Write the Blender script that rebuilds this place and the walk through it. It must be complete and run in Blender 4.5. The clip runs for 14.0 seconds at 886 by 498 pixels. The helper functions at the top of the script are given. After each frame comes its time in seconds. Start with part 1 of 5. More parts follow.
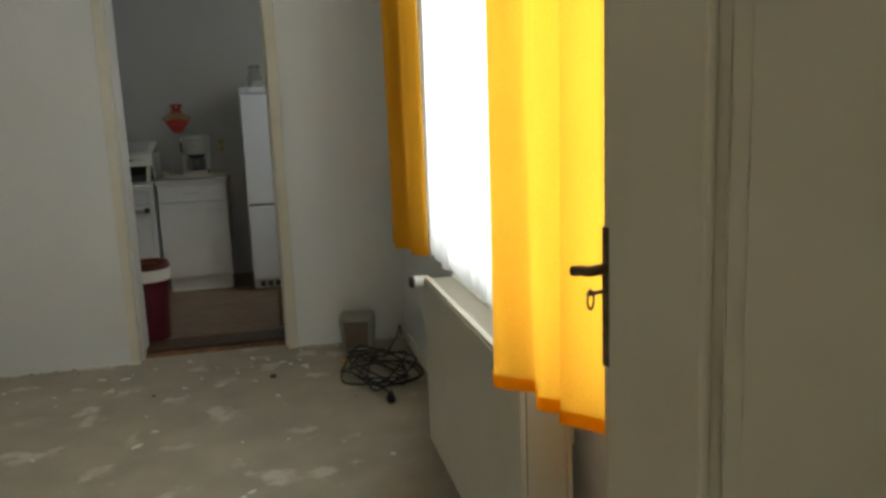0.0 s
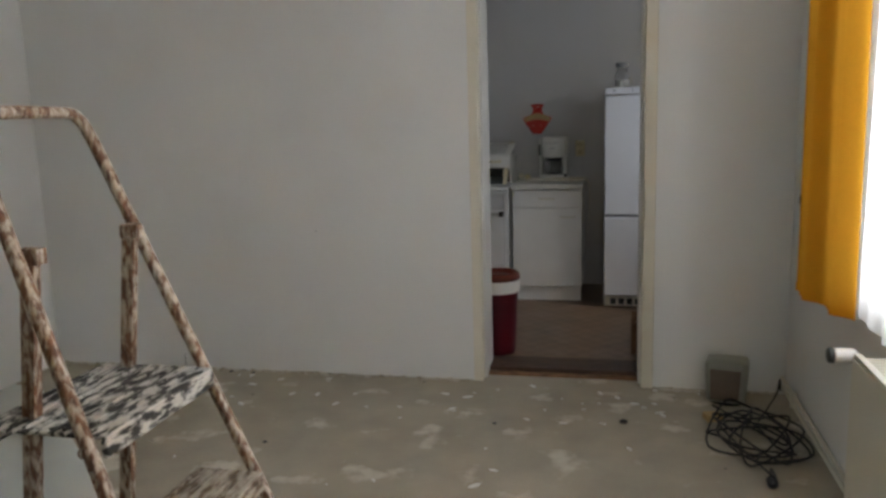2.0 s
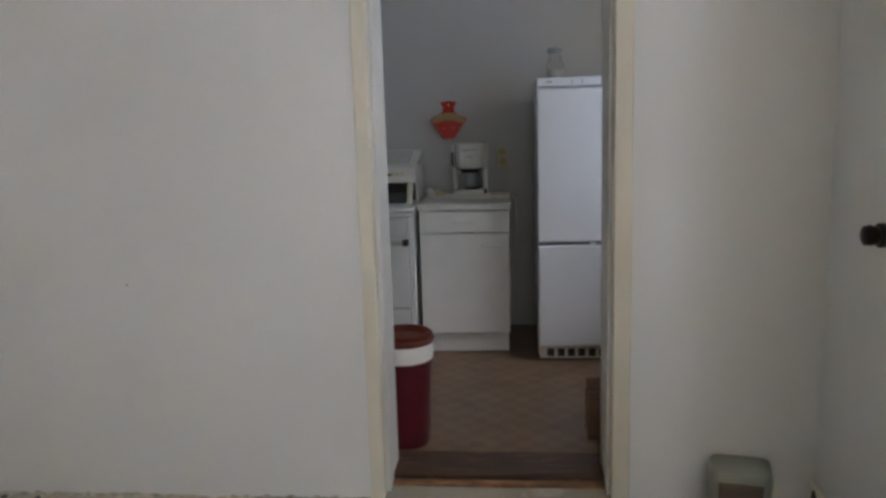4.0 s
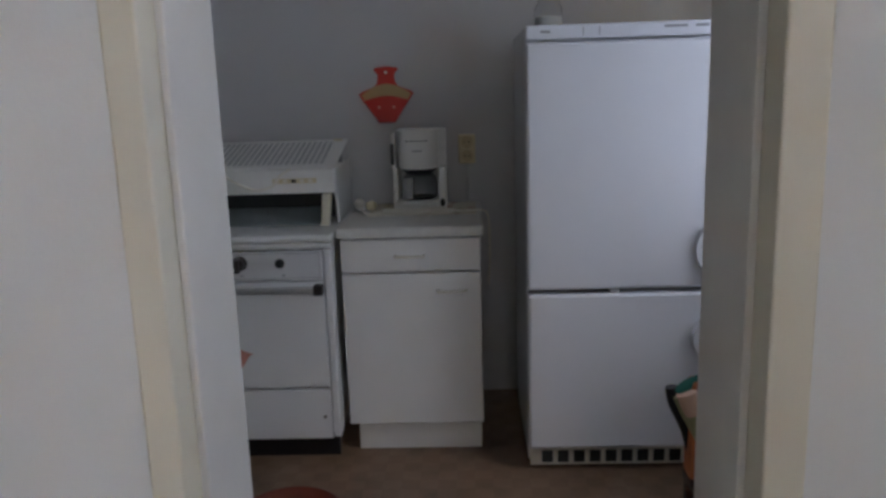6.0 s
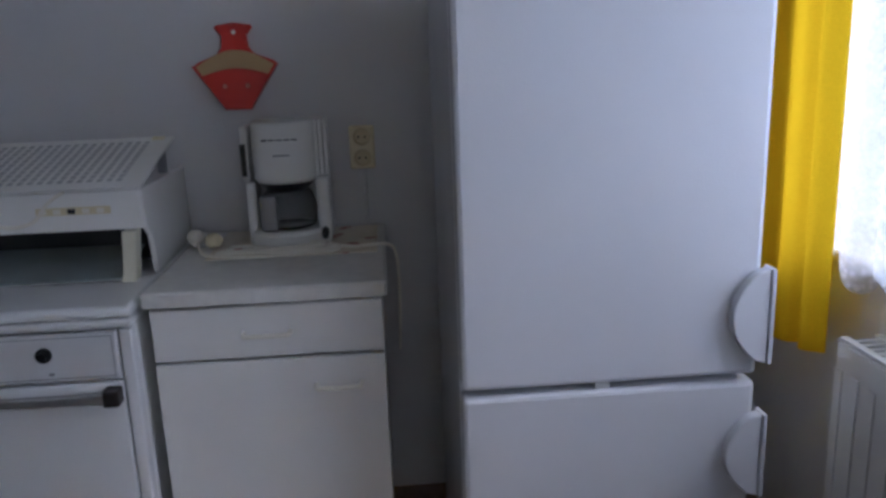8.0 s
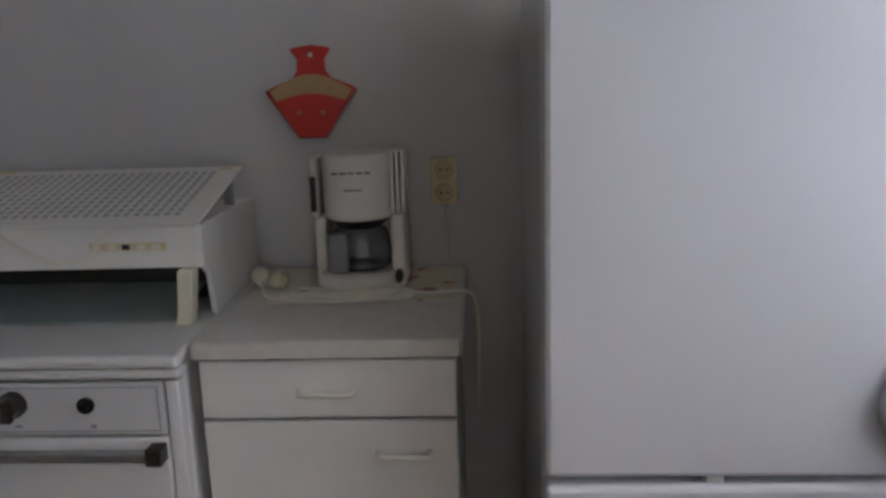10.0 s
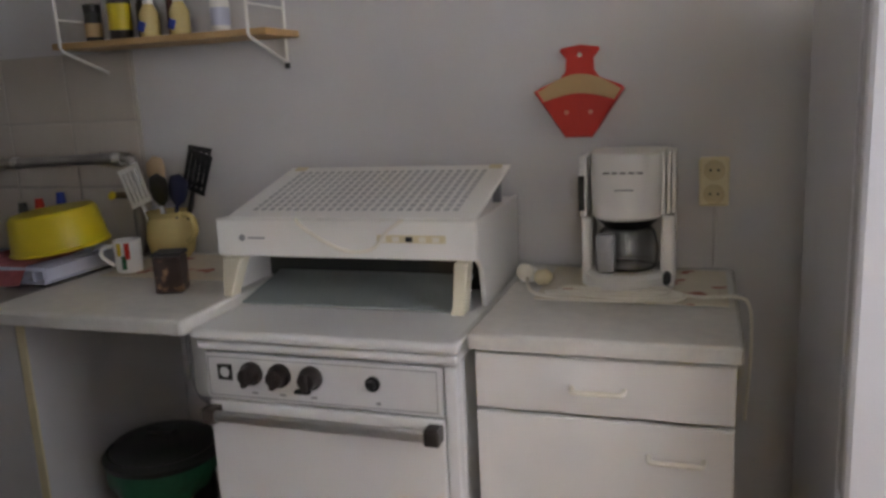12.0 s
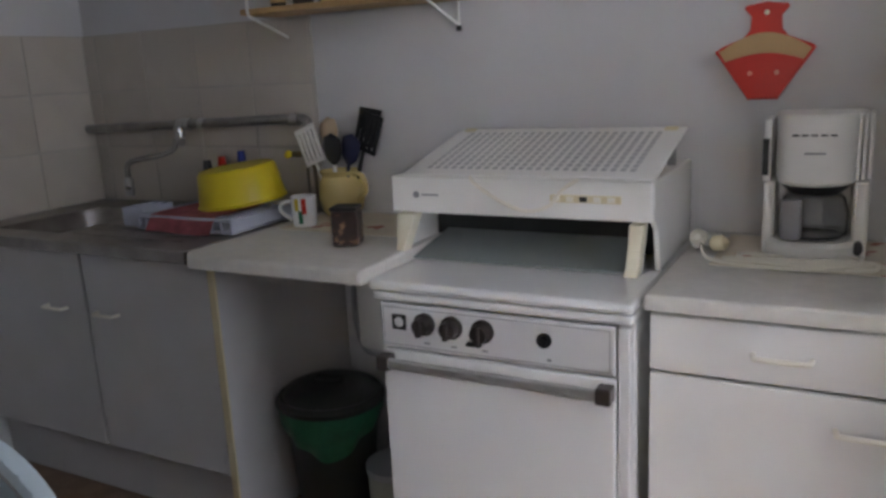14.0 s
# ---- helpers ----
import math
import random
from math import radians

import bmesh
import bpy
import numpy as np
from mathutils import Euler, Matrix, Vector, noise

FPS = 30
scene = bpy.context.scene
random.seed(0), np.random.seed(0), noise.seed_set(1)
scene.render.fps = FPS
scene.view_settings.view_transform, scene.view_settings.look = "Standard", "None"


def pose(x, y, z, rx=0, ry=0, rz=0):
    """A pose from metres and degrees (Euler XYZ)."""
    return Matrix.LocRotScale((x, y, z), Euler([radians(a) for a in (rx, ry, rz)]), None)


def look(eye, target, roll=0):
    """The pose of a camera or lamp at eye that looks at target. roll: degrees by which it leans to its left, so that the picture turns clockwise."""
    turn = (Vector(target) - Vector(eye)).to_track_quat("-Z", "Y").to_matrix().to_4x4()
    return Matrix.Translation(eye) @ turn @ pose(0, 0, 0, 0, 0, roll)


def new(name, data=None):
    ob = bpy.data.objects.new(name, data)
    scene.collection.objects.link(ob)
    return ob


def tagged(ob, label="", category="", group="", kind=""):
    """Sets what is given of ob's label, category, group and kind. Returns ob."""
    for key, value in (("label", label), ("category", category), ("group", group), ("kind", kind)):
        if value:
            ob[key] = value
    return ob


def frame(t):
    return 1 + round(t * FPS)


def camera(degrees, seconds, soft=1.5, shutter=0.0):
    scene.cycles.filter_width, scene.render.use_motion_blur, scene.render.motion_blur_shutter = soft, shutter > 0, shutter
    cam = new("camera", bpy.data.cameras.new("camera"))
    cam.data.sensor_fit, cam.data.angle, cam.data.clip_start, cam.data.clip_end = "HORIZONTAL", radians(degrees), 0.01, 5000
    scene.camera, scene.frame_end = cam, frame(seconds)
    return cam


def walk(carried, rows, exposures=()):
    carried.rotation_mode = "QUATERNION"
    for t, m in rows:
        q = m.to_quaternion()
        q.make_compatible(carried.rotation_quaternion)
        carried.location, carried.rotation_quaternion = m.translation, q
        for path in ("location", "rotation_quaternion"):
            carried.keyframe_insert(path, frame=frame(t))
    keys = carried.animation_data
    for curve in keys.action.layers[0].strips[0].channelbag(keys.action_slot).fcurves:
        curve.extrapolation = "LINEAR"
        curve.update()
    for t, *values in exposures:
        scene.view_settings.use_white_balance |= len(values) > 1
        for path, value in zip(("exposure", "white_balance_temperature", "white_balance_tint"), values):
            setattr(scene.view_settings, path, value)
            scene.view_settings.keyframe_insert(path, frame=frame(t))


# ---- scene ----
cam = camera(59.0, 14.0, 3.0)
PATH = [
    (0, (-0.009, 1.09, 1.318), (0.407, 3.014, 0.961), -2.3),
    (0.5, (0.025, 1.24, 1.336), (0.112, 3.214, 1.029), -2.8),
    (1, (0.001, 1.335, 1.353), (-0.18, 3.306, 1.069), -1.9),
    (1.5, (-0.063, 1.485, 1.348), (-0.43, 3.426, 1.039), -1.8),
    (2, (-0.125, 1.615, 1.384), (-0.549, 3.539, 1.04), -1.7),
    (2.5, (-0.145, 1.785, 1.37), (-0.559, 3.711, 1.026), -1.7),
    (3, (-0.185, 2.181, 1.335), (-0.552, 4.121, 1.015), -1.4),
    (3.5, (-0.24, 2.544, 1.34), (-0.52, 4.498, 1.014), -1.8),
    (3.7, (-0.272, 2.683, 1.335), (-0.508, 4.642, 1.006), -1.7),
    (6, (-0.373, 4.471, 1.331), (-0.442, 6.429, 0.929), -1.8),
    (6.5, (-0.37, 4.818, 1.322), (-0.392, 6.771, 0.891), -1.2),
    (7, (-0.381, 5.113, 1.332), (-0.27, 7.057, 0.874), -1.4),
    (7.5, (-0.35, 5.36, 1.323), (-0.208, 7.295, 0.835), -2.2),
    (9.8, (-0.282, 5.757, 1.319), (-0.329, 7.714, 0.906), -1.5),
    (10, (-0.286, 5.76, 1.33), (-0.383, 7.713, 0.91), -1.7),
    (10.5, (-0.312, 5.755, 1.331), (-0.559, 7.698, 0.928), -2.2),
    (11, (-0.354, 5.75, 1.323), (-0.744, 7.672, 0.933), -2.4),
    (11.5, (-0.382, 5.736, 1.331), (-0.896, 7.627, 0.933), -2.6),
    (12, (-0.4, 5.725, 1.338), (-1.029, 7.58, 0.935), -2.8),
    (12.5, (-0.427, 5.708, 1.337), (-1.154, 7.527, 0.935), -2.6),
    (13, (-0.455, 5.688, 1.336), (-1.269, 7.469, 0.93), -2.6),
    (13.5, (-0.476, 5.678, 1.324), (-1.359, 7.423, 0.904), -2.7),
    (14, (-0.476, 5.667, 1.31), (-1.409, 7.378, 0.861), -2.9),
]

EXPOSURES = [(0, 0.08, 7150, 5), (0.5, -0.12, 6600, 6), (1.0, -0.45, 6200, 3), (1.5, -0.05, 6400, 7), (2.0, 0.45, 6700, 13), (3.0, 0.8, 6750, 16.5), (3.7, 0.78, 6500, 15), (5.8, 0.5, 6150, 17), (6.5, 0.75, 6150, 22), (7.0, 0.85, 5800, 20), (7.7, 0.8, 5650, 21), (9.8, 0.85, 6500, 20), (11.0, 1.22, 7250, 20), (12.5, 1.72, 7000, 22), (14, 1.78, 6600, 20)]
walk(cam, [(t, look(eye, target, roll)) for t, eye, target, roll in PATH], EXPOSURES)

# ---- light ----
world = bpy.data.worlds.new("sky")
scene.world = world
world.use_nodes = True
wn = world.node_tree
sky = wn.nodes.new("ShaderNodeTexSky")
sky.sky_type, sky.sun_disc = "NISHITA", False
sky.sun_elevation, sky.sun_rotation = radians(40), radians(120)
wn.links.new(sky.outputs[0], wn.nodes["Background"].inputs[0])
wn.nodes["Background"].inputs[1].default_value = 0.05
sun = new("sun", bpy.data.lights.new("sun", "SUN"))
sun.data.energy, sun.data.angle, sun.data.color = 0.8, radians(15), (1, 0.96, 0.9)
sun.matrix_world = look((6, -3, 6), (0, 0, 0))


def window_light(name, y0, y1, z0, z1, x, watts, color):
    lamp = new(name, bpy.data.lights.new(name, "AREA"))
    lamp.data.shape, lamp.data.size, lamp.data.size_y = "RECTANGLE", z1 - z0, y1 - y0
    lamp.data.energy, lamp.data.color = watts, color
    lamp.matrix_world = look((x, (y0 + y1) / 2, (z0 + z1) / 2), (x - 1, (y0 + y1) / 2, (z0 + z1) / 2))
    m = Matrix(((0, 0, 1, x), (0, 1, 0, (y0 + y1) / 2), (-1, 0, 0, (z0 + z1) / 2), (0, 0, 0, 1)))
    lamp.matrix_world = m


window_light("window_light_living", 2.20, 4.08, 0.8, 2.5, 1.12, 58, (0.90, 0.96, 1.0))
window_light("window_light_kitchen", 6.0, 7.25, 0.85, 2.3, 1.12, 11.5, (0.80, 0.91, 1.0))

# Added fill lamp behind the camera to brighten the door; its source is assumed.
hall_fill = new("hall_fill_light", bpy.data.lights.new("hall_fill_light", "AREA"))
hall_fill.data.shape, hall_fill.data.size, hall_fill.data.size_y, hall_fill.data.energy = "RECTANGLE", 0.8, 1.0, 6
hall_fill.data.color = (1.0, 0.97, 0.9)
hall_fill.matrix_world = look((0.1, -1.24, 1.7), (0.1, 0, 1.7))

# ---- materials ----


def mat(name, color, rough=0.6, metal=0.0, vary=0.12, scale=6.0, bump=0.15, fine=120.0, second=None, cut=(0.45, 0.65), tone=None, random_tone=0.0, stretch=(1, 1, 1), coat=0.0):
    """A surface with grain at two scales; second: the colour of stains or patches where a broad noise passes cut."""
    m = bpy.data.materials.new(name)
    m.use_nodes = True
    n, l = m.node_tree.nodes, m.node_tree.links
    b = n["Principled BSDF"]
    b.inputs["Roughness"].default_value, b.inputs["Metallic"].default_value = rough, metal
    b.inputs["Coat Weight"].default_value = coat
    co = n.new("ShaderNodeTexCoord")
    mp = n.new("ShaderNodeMapping")
    mp.inputs["Scale"].default_value = stretch
    l.new(co.outputs["Object"], mp.inputs[0])
    big, small = n.new("ShaderNodeTexNoise"), n.new("ShaderNodeTexNoise")
    for t, sc, d in ((big, scale, 5.0), (small, fine, 3.0)):
        t.inputs["Scale"].default_value, t.inputs["Detail"].default_value = sc, d
        l.new(mp.outputs[0], t.inputs["Vector"])
    ramp = n.new("ShaderNodeMapRange")
    ramp.inputs["From Min"].default_value, ramp.inputs["From Max"].default_value = 0.3, 0.7
    ramp.inputs["To Min"].default_value, ramp.inputs["To Max"].default_value = 1 - vary, 1 + vary
    l.new(big.outputs["Fac"], ramp.inputs["Value"])
    hsv = n.new("ShaderNodeHueSaturation")
    hsv.inputs["Color"].default_value = (*color, 1)
    l.new(ramp.outputs[0], hsv.inputs["Value"])
    out = hsv.outputs[0]
    if second:
        pat = n.new("ShaderNodeTexNoise")
        pat.inputs["Scale"].default_value, pat.inputs["Detail"].default_value = scale * 0.9, 8.0
        pat.inputs["Roughness"].default_value = 0.55
        l.new(mp.outputs[0], pat.inputs["Vector"])
        st = n.new("ShaderNodeMapRange")
        st.inputs["From Min"].default_value, st.inputs["From Max"].default_value = cut
        l.new(pat.outputs["Fac"], st.inputs["Value"])
        mix = n.new("ShaderNodeMix")
        mix.data_type = "RGBA"
        l.new(st.outputs[0], mix.inputs["Factor"])
        l.new(out, mix.inputs["A"])
        mix.inputs["B"].default_value = (*second, 1)
        out = mix.outputs["Result"]
    if random_tone:
        info, rr, h2 = n.new("ShaderNodeObjectInfo"), n.new("ShaderNodeMapRange"), n.new("ShaderNodeHueSaturation")
        rr.inputs["To Min"].default_value, rr.inputs["To Max"].default_value = 1 - random_tone, 1 + random_tone
        l.new(info.outputs["Random"], rr.inputs["Value"])
        l.new(rr.outputs[0], h2.inputs["Value"])
        l.new(out, h2.inputs["Color"])
        out = h2.outputs[0]
    l.new(out, b.inputs["Base Color"])
    rv = n.new("ShaderNodeMapRange")
    rv.inputs["To Min"].default_value, rv.inputs["To Max"].default_value = max(0.02, rough - 0.1 * rough / 0.6), min(1, rough + 0.1 * rough / 0.6)
    l.new(big.outputs["Fac"], rv.inputs["Value"])
    l.new(rv.outputs[0], b.inputs["Roughness"])
    if bump:
        bp = n.new("ShaderNodeBump")
        bp.inputs["Strength"].default_value, bp.inputs["Distance"].default_value = bump, 0.004
        l.new(small.outputs["Fac"], bp.inputs["Height"])
        l.new(bp.outputs[0], b.inputs["Normal"])
    return m


def cloth(name, color, through_light=0.5, clear=0.0, lace=False):
    m = bpy.data.materials.new(name)
    m.use_nodes = True
    n, l = m.node_tree.nodes, m.node_tree.links
    n.remove(n["Principled BSDF"])
    out = n["Material Output"]
    co = n.new("ShaderNodeTexCoord")
    weave = n.new("ShaderNodeTexNoise")
    weave.inputs["Scale"].default_value = 260
    l.new(co.outputs["Object"], weave.inputs["Vector"])
    rng = n.new("ShaderNodeMapRange")
    rng.inputs["To Min"].default_value, rng.inputs["To Max"].default_value = 0.85, 1.1
    l.new(weave.outputs["Fac"], rng.inputs["Value"])
    hsv = n.new("ShaderNodeHueSaturation")
    hsv.inputs["Color"].default_value = (*color, 1)
    l.new(rng.outputs[0], hsv.inputs["Value"])
    d, t = n.new("ShaderNodeBsdfDiffuse"), n.new("ShaderNodeBsdfTranslucent")
    l.new(hsv.outputs[0], d.inputs["Color"])
    l.new(hsv.outputs[0], t.inputs["Color"])
    a = n.new("ShaderNodeMixShader")
    a.inputs[0].default_value = through_light
    l.new(d.outputs[0], a.inputs[1])
    l.new(t.outputs[0], a.inputs[2])
    last = a.outputs[0]
    if clear:
        tr, b = n.new("ShaderNodeBsdfTransparent"), n.new("ShaderNodeMixShader")
        b.inputs[0].default_value = clear
        if lace:
            vor = n.new("ShaderNodeTexVoronoi")
            vor.inputs["Scale"].default_value = 60
            wob = n.new("ShaderNodeTexNoise")
            wob.inputs["Scale"].default_value, wob.inputs["Distortion"].default_value = 30, 1.5
            l.new(co.outputs["Object"], wob.inputs["Vector"])
            l.new(co.outputs["Object"], vor.inputs["Vector"])
            mul = n.new("ShaderNodeMath")
            mul.operation = "MULTIPLY"
            l.new(vor.outputs["Distance"], mul.inputs[0])
            l.new(wob.outputs["Fac"], mul.inputs[1])
            r2 = n.new("ShaderNodeMapRange")
            r2.inputs["From Min"].default_value, r2.inputs["From Max"].default_value = 0.12, 0.32
            r2.inputs["To Min"].default_value, r2.inputs["To Max"].default_value = 0.04, 0.40
            l.new(mul.outputs[0], r2.inputs["Value"])
            l.new(r2.outputs[0], b.inputs[0])
        l.new(last, b.inputs[1])
        l.new(tr.outputs[0], b.inputs[2])
        last = b.outputs[0]
    l.new(last, out.inputs[0])
    return m


def glass_mat(name, color=(1, 1, 1), rough=0.0):
    m = bpy.data.materials.new(name)
    m.use_nodes = True
    b = m.node_tree.nodes["Principled BSDF"]
    b.inputs["Base Color"].default_value, b.inputs["Roughness"].default_value = (*color, 1), rough
    b.inputs["Transmission Weight"].default_value, b.inputs["IOR"].default_value = 1.0, 1.45
    return m


PLASTER = mat("plaster", (0.73, 0.735, 0.72), 0.85, vary=0.03, scale=1.5, bump=0.25, fine=60, second=(0.69, 0.685, 0.66), cut=(0.5, 0.75))
PLASTER_K = mat("kitchen_plaster", (0.63, 0.62, 0.62), 0.8, vary=0.03, scale=1.5, bump=0.2, fine=70)
# Kitchen ceiling is out of view; its colour is darkened to cut bounced light.
CEIL_K = mat("low_bounce_ceiling", (0.46, 0.43, 0.38), 0.9, vary=0.06, scale=3)
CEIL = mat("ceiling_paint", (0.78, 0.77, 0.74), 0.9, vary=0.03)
CREAM = mat("cream_paint", (0.71, 0.67, 0.555), 0.45, vary=0.05, scale=4, bump=0.1, second=(0.66, 0.60, 0.46), cut=(0.6, 0.75))
JAMB = mat("jamb_paint", (0.68, 0.66, 0.62), 0.5, vary=0.04, bump=0.1)
CONCRETE = mat("screed", (0.40, 0.355, 0.28), 0.85, vary=0.12, scale=4.5, bump=0.45, fine=45, second=(0.60, 0.57, 0.49), cut=(0.58, 0.66))
VINYL = mat("brown_vinyl", (0.20, 0.125, 0.075), 0.4, vary=0.2, scale=7, bump=0.1, second=(0.26, 0.17, 0.11), cut=(0.4, 0.7))
vn, vl = VINYL.node_tree.nodes, VINYL.node_tree.links
vco, vck, vmx = vn.new("ShaderNodeTexCoord"), vn.new("ShaderNodeTexChecker"), vn.new("ShaderNodeMix")
vck.inputs["Scale"].default_value = 16.0
vck.inputs["Color1"].default_value, vck.inputs["Color2"].default_value = (1, 1, 1, 1), (0.72, 0.66, 0.60, 1)
vmx.data_type, vmx.blend_type = "RGBA", "MULTIPLY"
vmx.inputs["Factor"].default_value = 0.45
vbase = vn["Principled BSDF"].inputs["Base Color"]
vl.new(vco.outputs["Object"], vck.inputs["Vector"])
vl.new(vbase.links[0].from_socket, vmx.inputs["A"])
vl.new(vck.outputs["Color"], vmx.inputs["B"])
vl.new(vmx.outputs["Result"], vbase)
DARKWOOD = mat("dark_wood", (0.07, 0.035, 0.02), 0.5, vary=0.4, scale=9, bump=0.3, stretch=(1, 6, 6), second=(0.22, 0.10, 0.05), cut=(0.55, 0.7))
WOOD = mat("pale_wood", (0.52, 0.33, 0.15), 0.5, vary=0.15, scale=6, stretch=(1, 10, 10), bump=0.15)
DOORP = mat("door_paint", (0.70, 0.65, 0.50), 0.38, vary=0.04, scale=3, bump=0.08, second=(0.64, 0.58, 0.42), cut=(0.5, 0.8))
WHITE = mat("white_enamel", (0.87, 0.87, 0.86), 0.3, vary=0.01, scale=2, bump=0.03)
FRIDGE = mat("fridge_enamel", (0.80, 0.81, 0.84), 0.22, vary=0.02, scale=3, bump=0.12, fine=200)
LAMINATE = mat("white_laminate", (0.85, 0.84, 0.81), 0.42, vary=0.03, bump=0.04)
SINKLAM = mat("grey_laminate", (0.60, 0.59, 0.585), 0.42, vary=0.04, bump=0.04)
WORKTOP = mat("worktop_laminate", (0.74, 0.72, 0.67), 0.4, vary=0.06, scale=30, bump=0.05)
PLASTICW = mat("white_plastic", (0.85, 0.84, 0.80), 0.35, vary=0.02, bump=0.03)
YELLOWED = mat("yellowed_plastic", (0.72, 0.64, 0.42), 0.4, vary=0.06, bump=0.03)
# Darker than the plate: the shade of the recessed outlets is in this colour.
OUTLET = mat("shaded_outlet_plastic", (0.60, 0.50, 0.29), 0.4, vary=0.1, bump=0.03)
CREAMPLASTIC = mat("cream_plastic", (0.82, 0.79, 0.69), 0.4, vary=0.04, bump=0.03)
BLACK = mat("black_plastic", (0.012, 0.012, 0.013), 0.4, vary=0.1, bump=0.05)
BROWNK = mat("brown_knob", (0.05, 0.04, 0.035), 0.35, vary=0.2, bump=0.05)
GREY = mat("grey_plastic", (0.30, 0.30, 0.31), 0.4, vary=0.05, bump=0.05)
STEEL = mat("steel", (0.55, 0.54, 0.52), 0.28, 1.0, vary=0.08, scale=20, bump=0.05)
BARSTEEL = mat("satin_steel", (0.68, 0.67, 0.66), 0.34, 0.85, vary=0.05, scale=20, bump=0.04)
DULLSTEEL = mat("dull_steel", (0.36, 0.34, 0.32), 0.38, 1.0, vary=0.2, scale=12, bump=0.08)
PANELSTEEL = mat("panel_enamel", (0.72, 0.72, 0.72), 0.35, vary=0.03, bump=0.03)
RED = mat("red_plastic", (0.62, 0.035, 0.02), 0.3, vary=0.05, bump=0.02)
WINE = mat("wine_plastic", (0.11, 0.008, 0.016), 0.35, vary=0.1, bump=0.03)
ORANGE = mat("rust_plastic", (0.15, 0.03, 0.015), 0.4, vary=0.1, bump=0.03)
PAPER = mat("brown_paper", (0.55, 0.38, 0.19), 0.8, vary=0.06, bump=0.1)
YELLOWP = mat("yellow_plastic", (0.72, 0.56, 0.02), 0.35, vary=0.05, bump=0.02)
PALEYELLOW = mat("pale_yellow_glaze", (0.70, 0.56, 0.24), 0.2, vary=0.05, bump=0.02)
TILE = mat("wall_tile", (0.58, 0.525, 0.46), 0.22, vary=0.05, bump=0.03, random_tone=0.06)
GROUT = mat("grout", (0.50, 0.465, 0.41), 0.9, vary=0.1)
RUBBER = mat("black_cable", (0.014, 0.013, 0.013), 0.5, vary=0.2, bump=0.05)
WHITECABLE = mat("white_cable", (0.84, 0.80, 0.70), 0.45, vary=0.05, bump=0.02)
SPECKLE = mat("paint_spattered_metal", (0.15, 0.075, 0.04), 0.6, vary=0.5, scale=110, bump=0.6, fine=140, second=(0.50, 0.45, 0.37), stretch=(1, 1, 0.32), cut=(0.44, 0.60))
STEPWORN = mat("worn_painted_step", (0.13, 0.09, 0.06), 0.7, vary=0.4, scale=70, bump=0.6, fine=120, second=(0.42, 0.38, 0.32), stretch=(1, 0.3, 1), cut=(0.40, 0.56))
STEPTOP = mat("paint_spattered_step", (0.025, 0.025, 0.025), 0.65, vary=0.3, scale=90, bump=0.6, fine=160, second=(0.56, 0.55, 0.51), cut=(0.46, 0.56), stretch=(1, 0.28, 1))
RUSTY = mat("worn_brass", (0.16, 0.12, 0.07), 0.45, 0.8, vary=0.4, scale=40, bump=0.3)
RADIATOR = mat("radiator_enamel", (0.66, 0.63, 0.53), 0.4, vary=0.04, bump=0.04)
RADWHITE = mat("white_radiator_enamel", (0.74, 0.73, 0.70), 0.4, vary=0.04, bump=0.04)
HEATER = mat("brown_grille", (0.16, 0.12, 0.09), 0.5, vary=0.15, bump=0.1)
HEATSHELL = mat("greyish_plastic", (0.29, 0.30, 0.25), 0.4, vary=0.08, bump=0.05)
GREENBAG = mat("green_plastic_bag", (0.02, 0.14, 0.07), 0.35, vary=0.25, scale=20, bump=0.5, fine=30)
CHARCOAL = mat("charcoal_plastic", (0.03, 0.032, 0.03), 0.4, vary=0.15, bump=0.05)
SALMON = mat("salmon_oilcloth", (0.70, 0.28, 0.20), 0.4, vary=0.05, bump=0.05)
PEACH = mat("peach_fabric", (0.66, 0.42, 0.30), 0.9, vary=0.1, bump=0.3)
GREENF = mat("green_fabric", (0.03, 0.16, 0.12), 0.9, vary=0.2, bump=0.3)
ORANGEF = mat("orange_fabric", (0.50, 0.16, 0.06), 0.9, vary=0.2, bump=0.3)
OLIVEF = mat("olive_fabric", (0.32, 0.30, 0.16), 0.9, vary=0.2, bump=0.3)
PALEBLUE = mat("pale_blue_plastic", (0.52, 0.62, 0.66), 0.3, vary=0.03, bump=0.02)
PINKCLOTH = mat("pink_cloth", (0.62, 0.20, 0.22), 0.9, vary=0.2, scale=30, bump=0.4)
LILAC = mat("pale_lilac_plastic", (0.55, 0.58, 0.70), 0.35, vary=0.05)
PLACEMAT = mat("printed_placemat", (0.78, 0.71, 0.58), 0.6, vary=0.06, scale=14, second=(0.50, 0.15, 0.10), cut=(0.58, 0.64), bump=0.05)
TINPRINT = mat("dark_printed_tin", (0.05, 0.03, 0.025), 0.3, vary=0.3, scale=30, second=(0.36, 0.22, 0.12), cut=(0.56, 0.66), bump=0.05)
BLUEP = mat("blue_plastic", (0.03, 0.06, 0.35), 0.35, vary=0.1)
SPATULAWOOD = mat("beech", (0.60, 0.44, 0.28), 0.6, vary=0.08, stretch=(8, 8, 1))
NAVY = mat("navy_plastic", (0.02, 0.025, 0.07), 0.35, vary=0.1)
DARKGLASS = mat("smoky_glass", (0.34, 0.38, 0.37), 0.2, vary=0.05, bump=0.0)
CURTAIN = cloth("ochre_curtain", (0.86, 0.425, 0.04), 0.54)
CURTAIN_K = cloth("lemon_curtain", (0.80, 0.52, 0.01), 0.45)
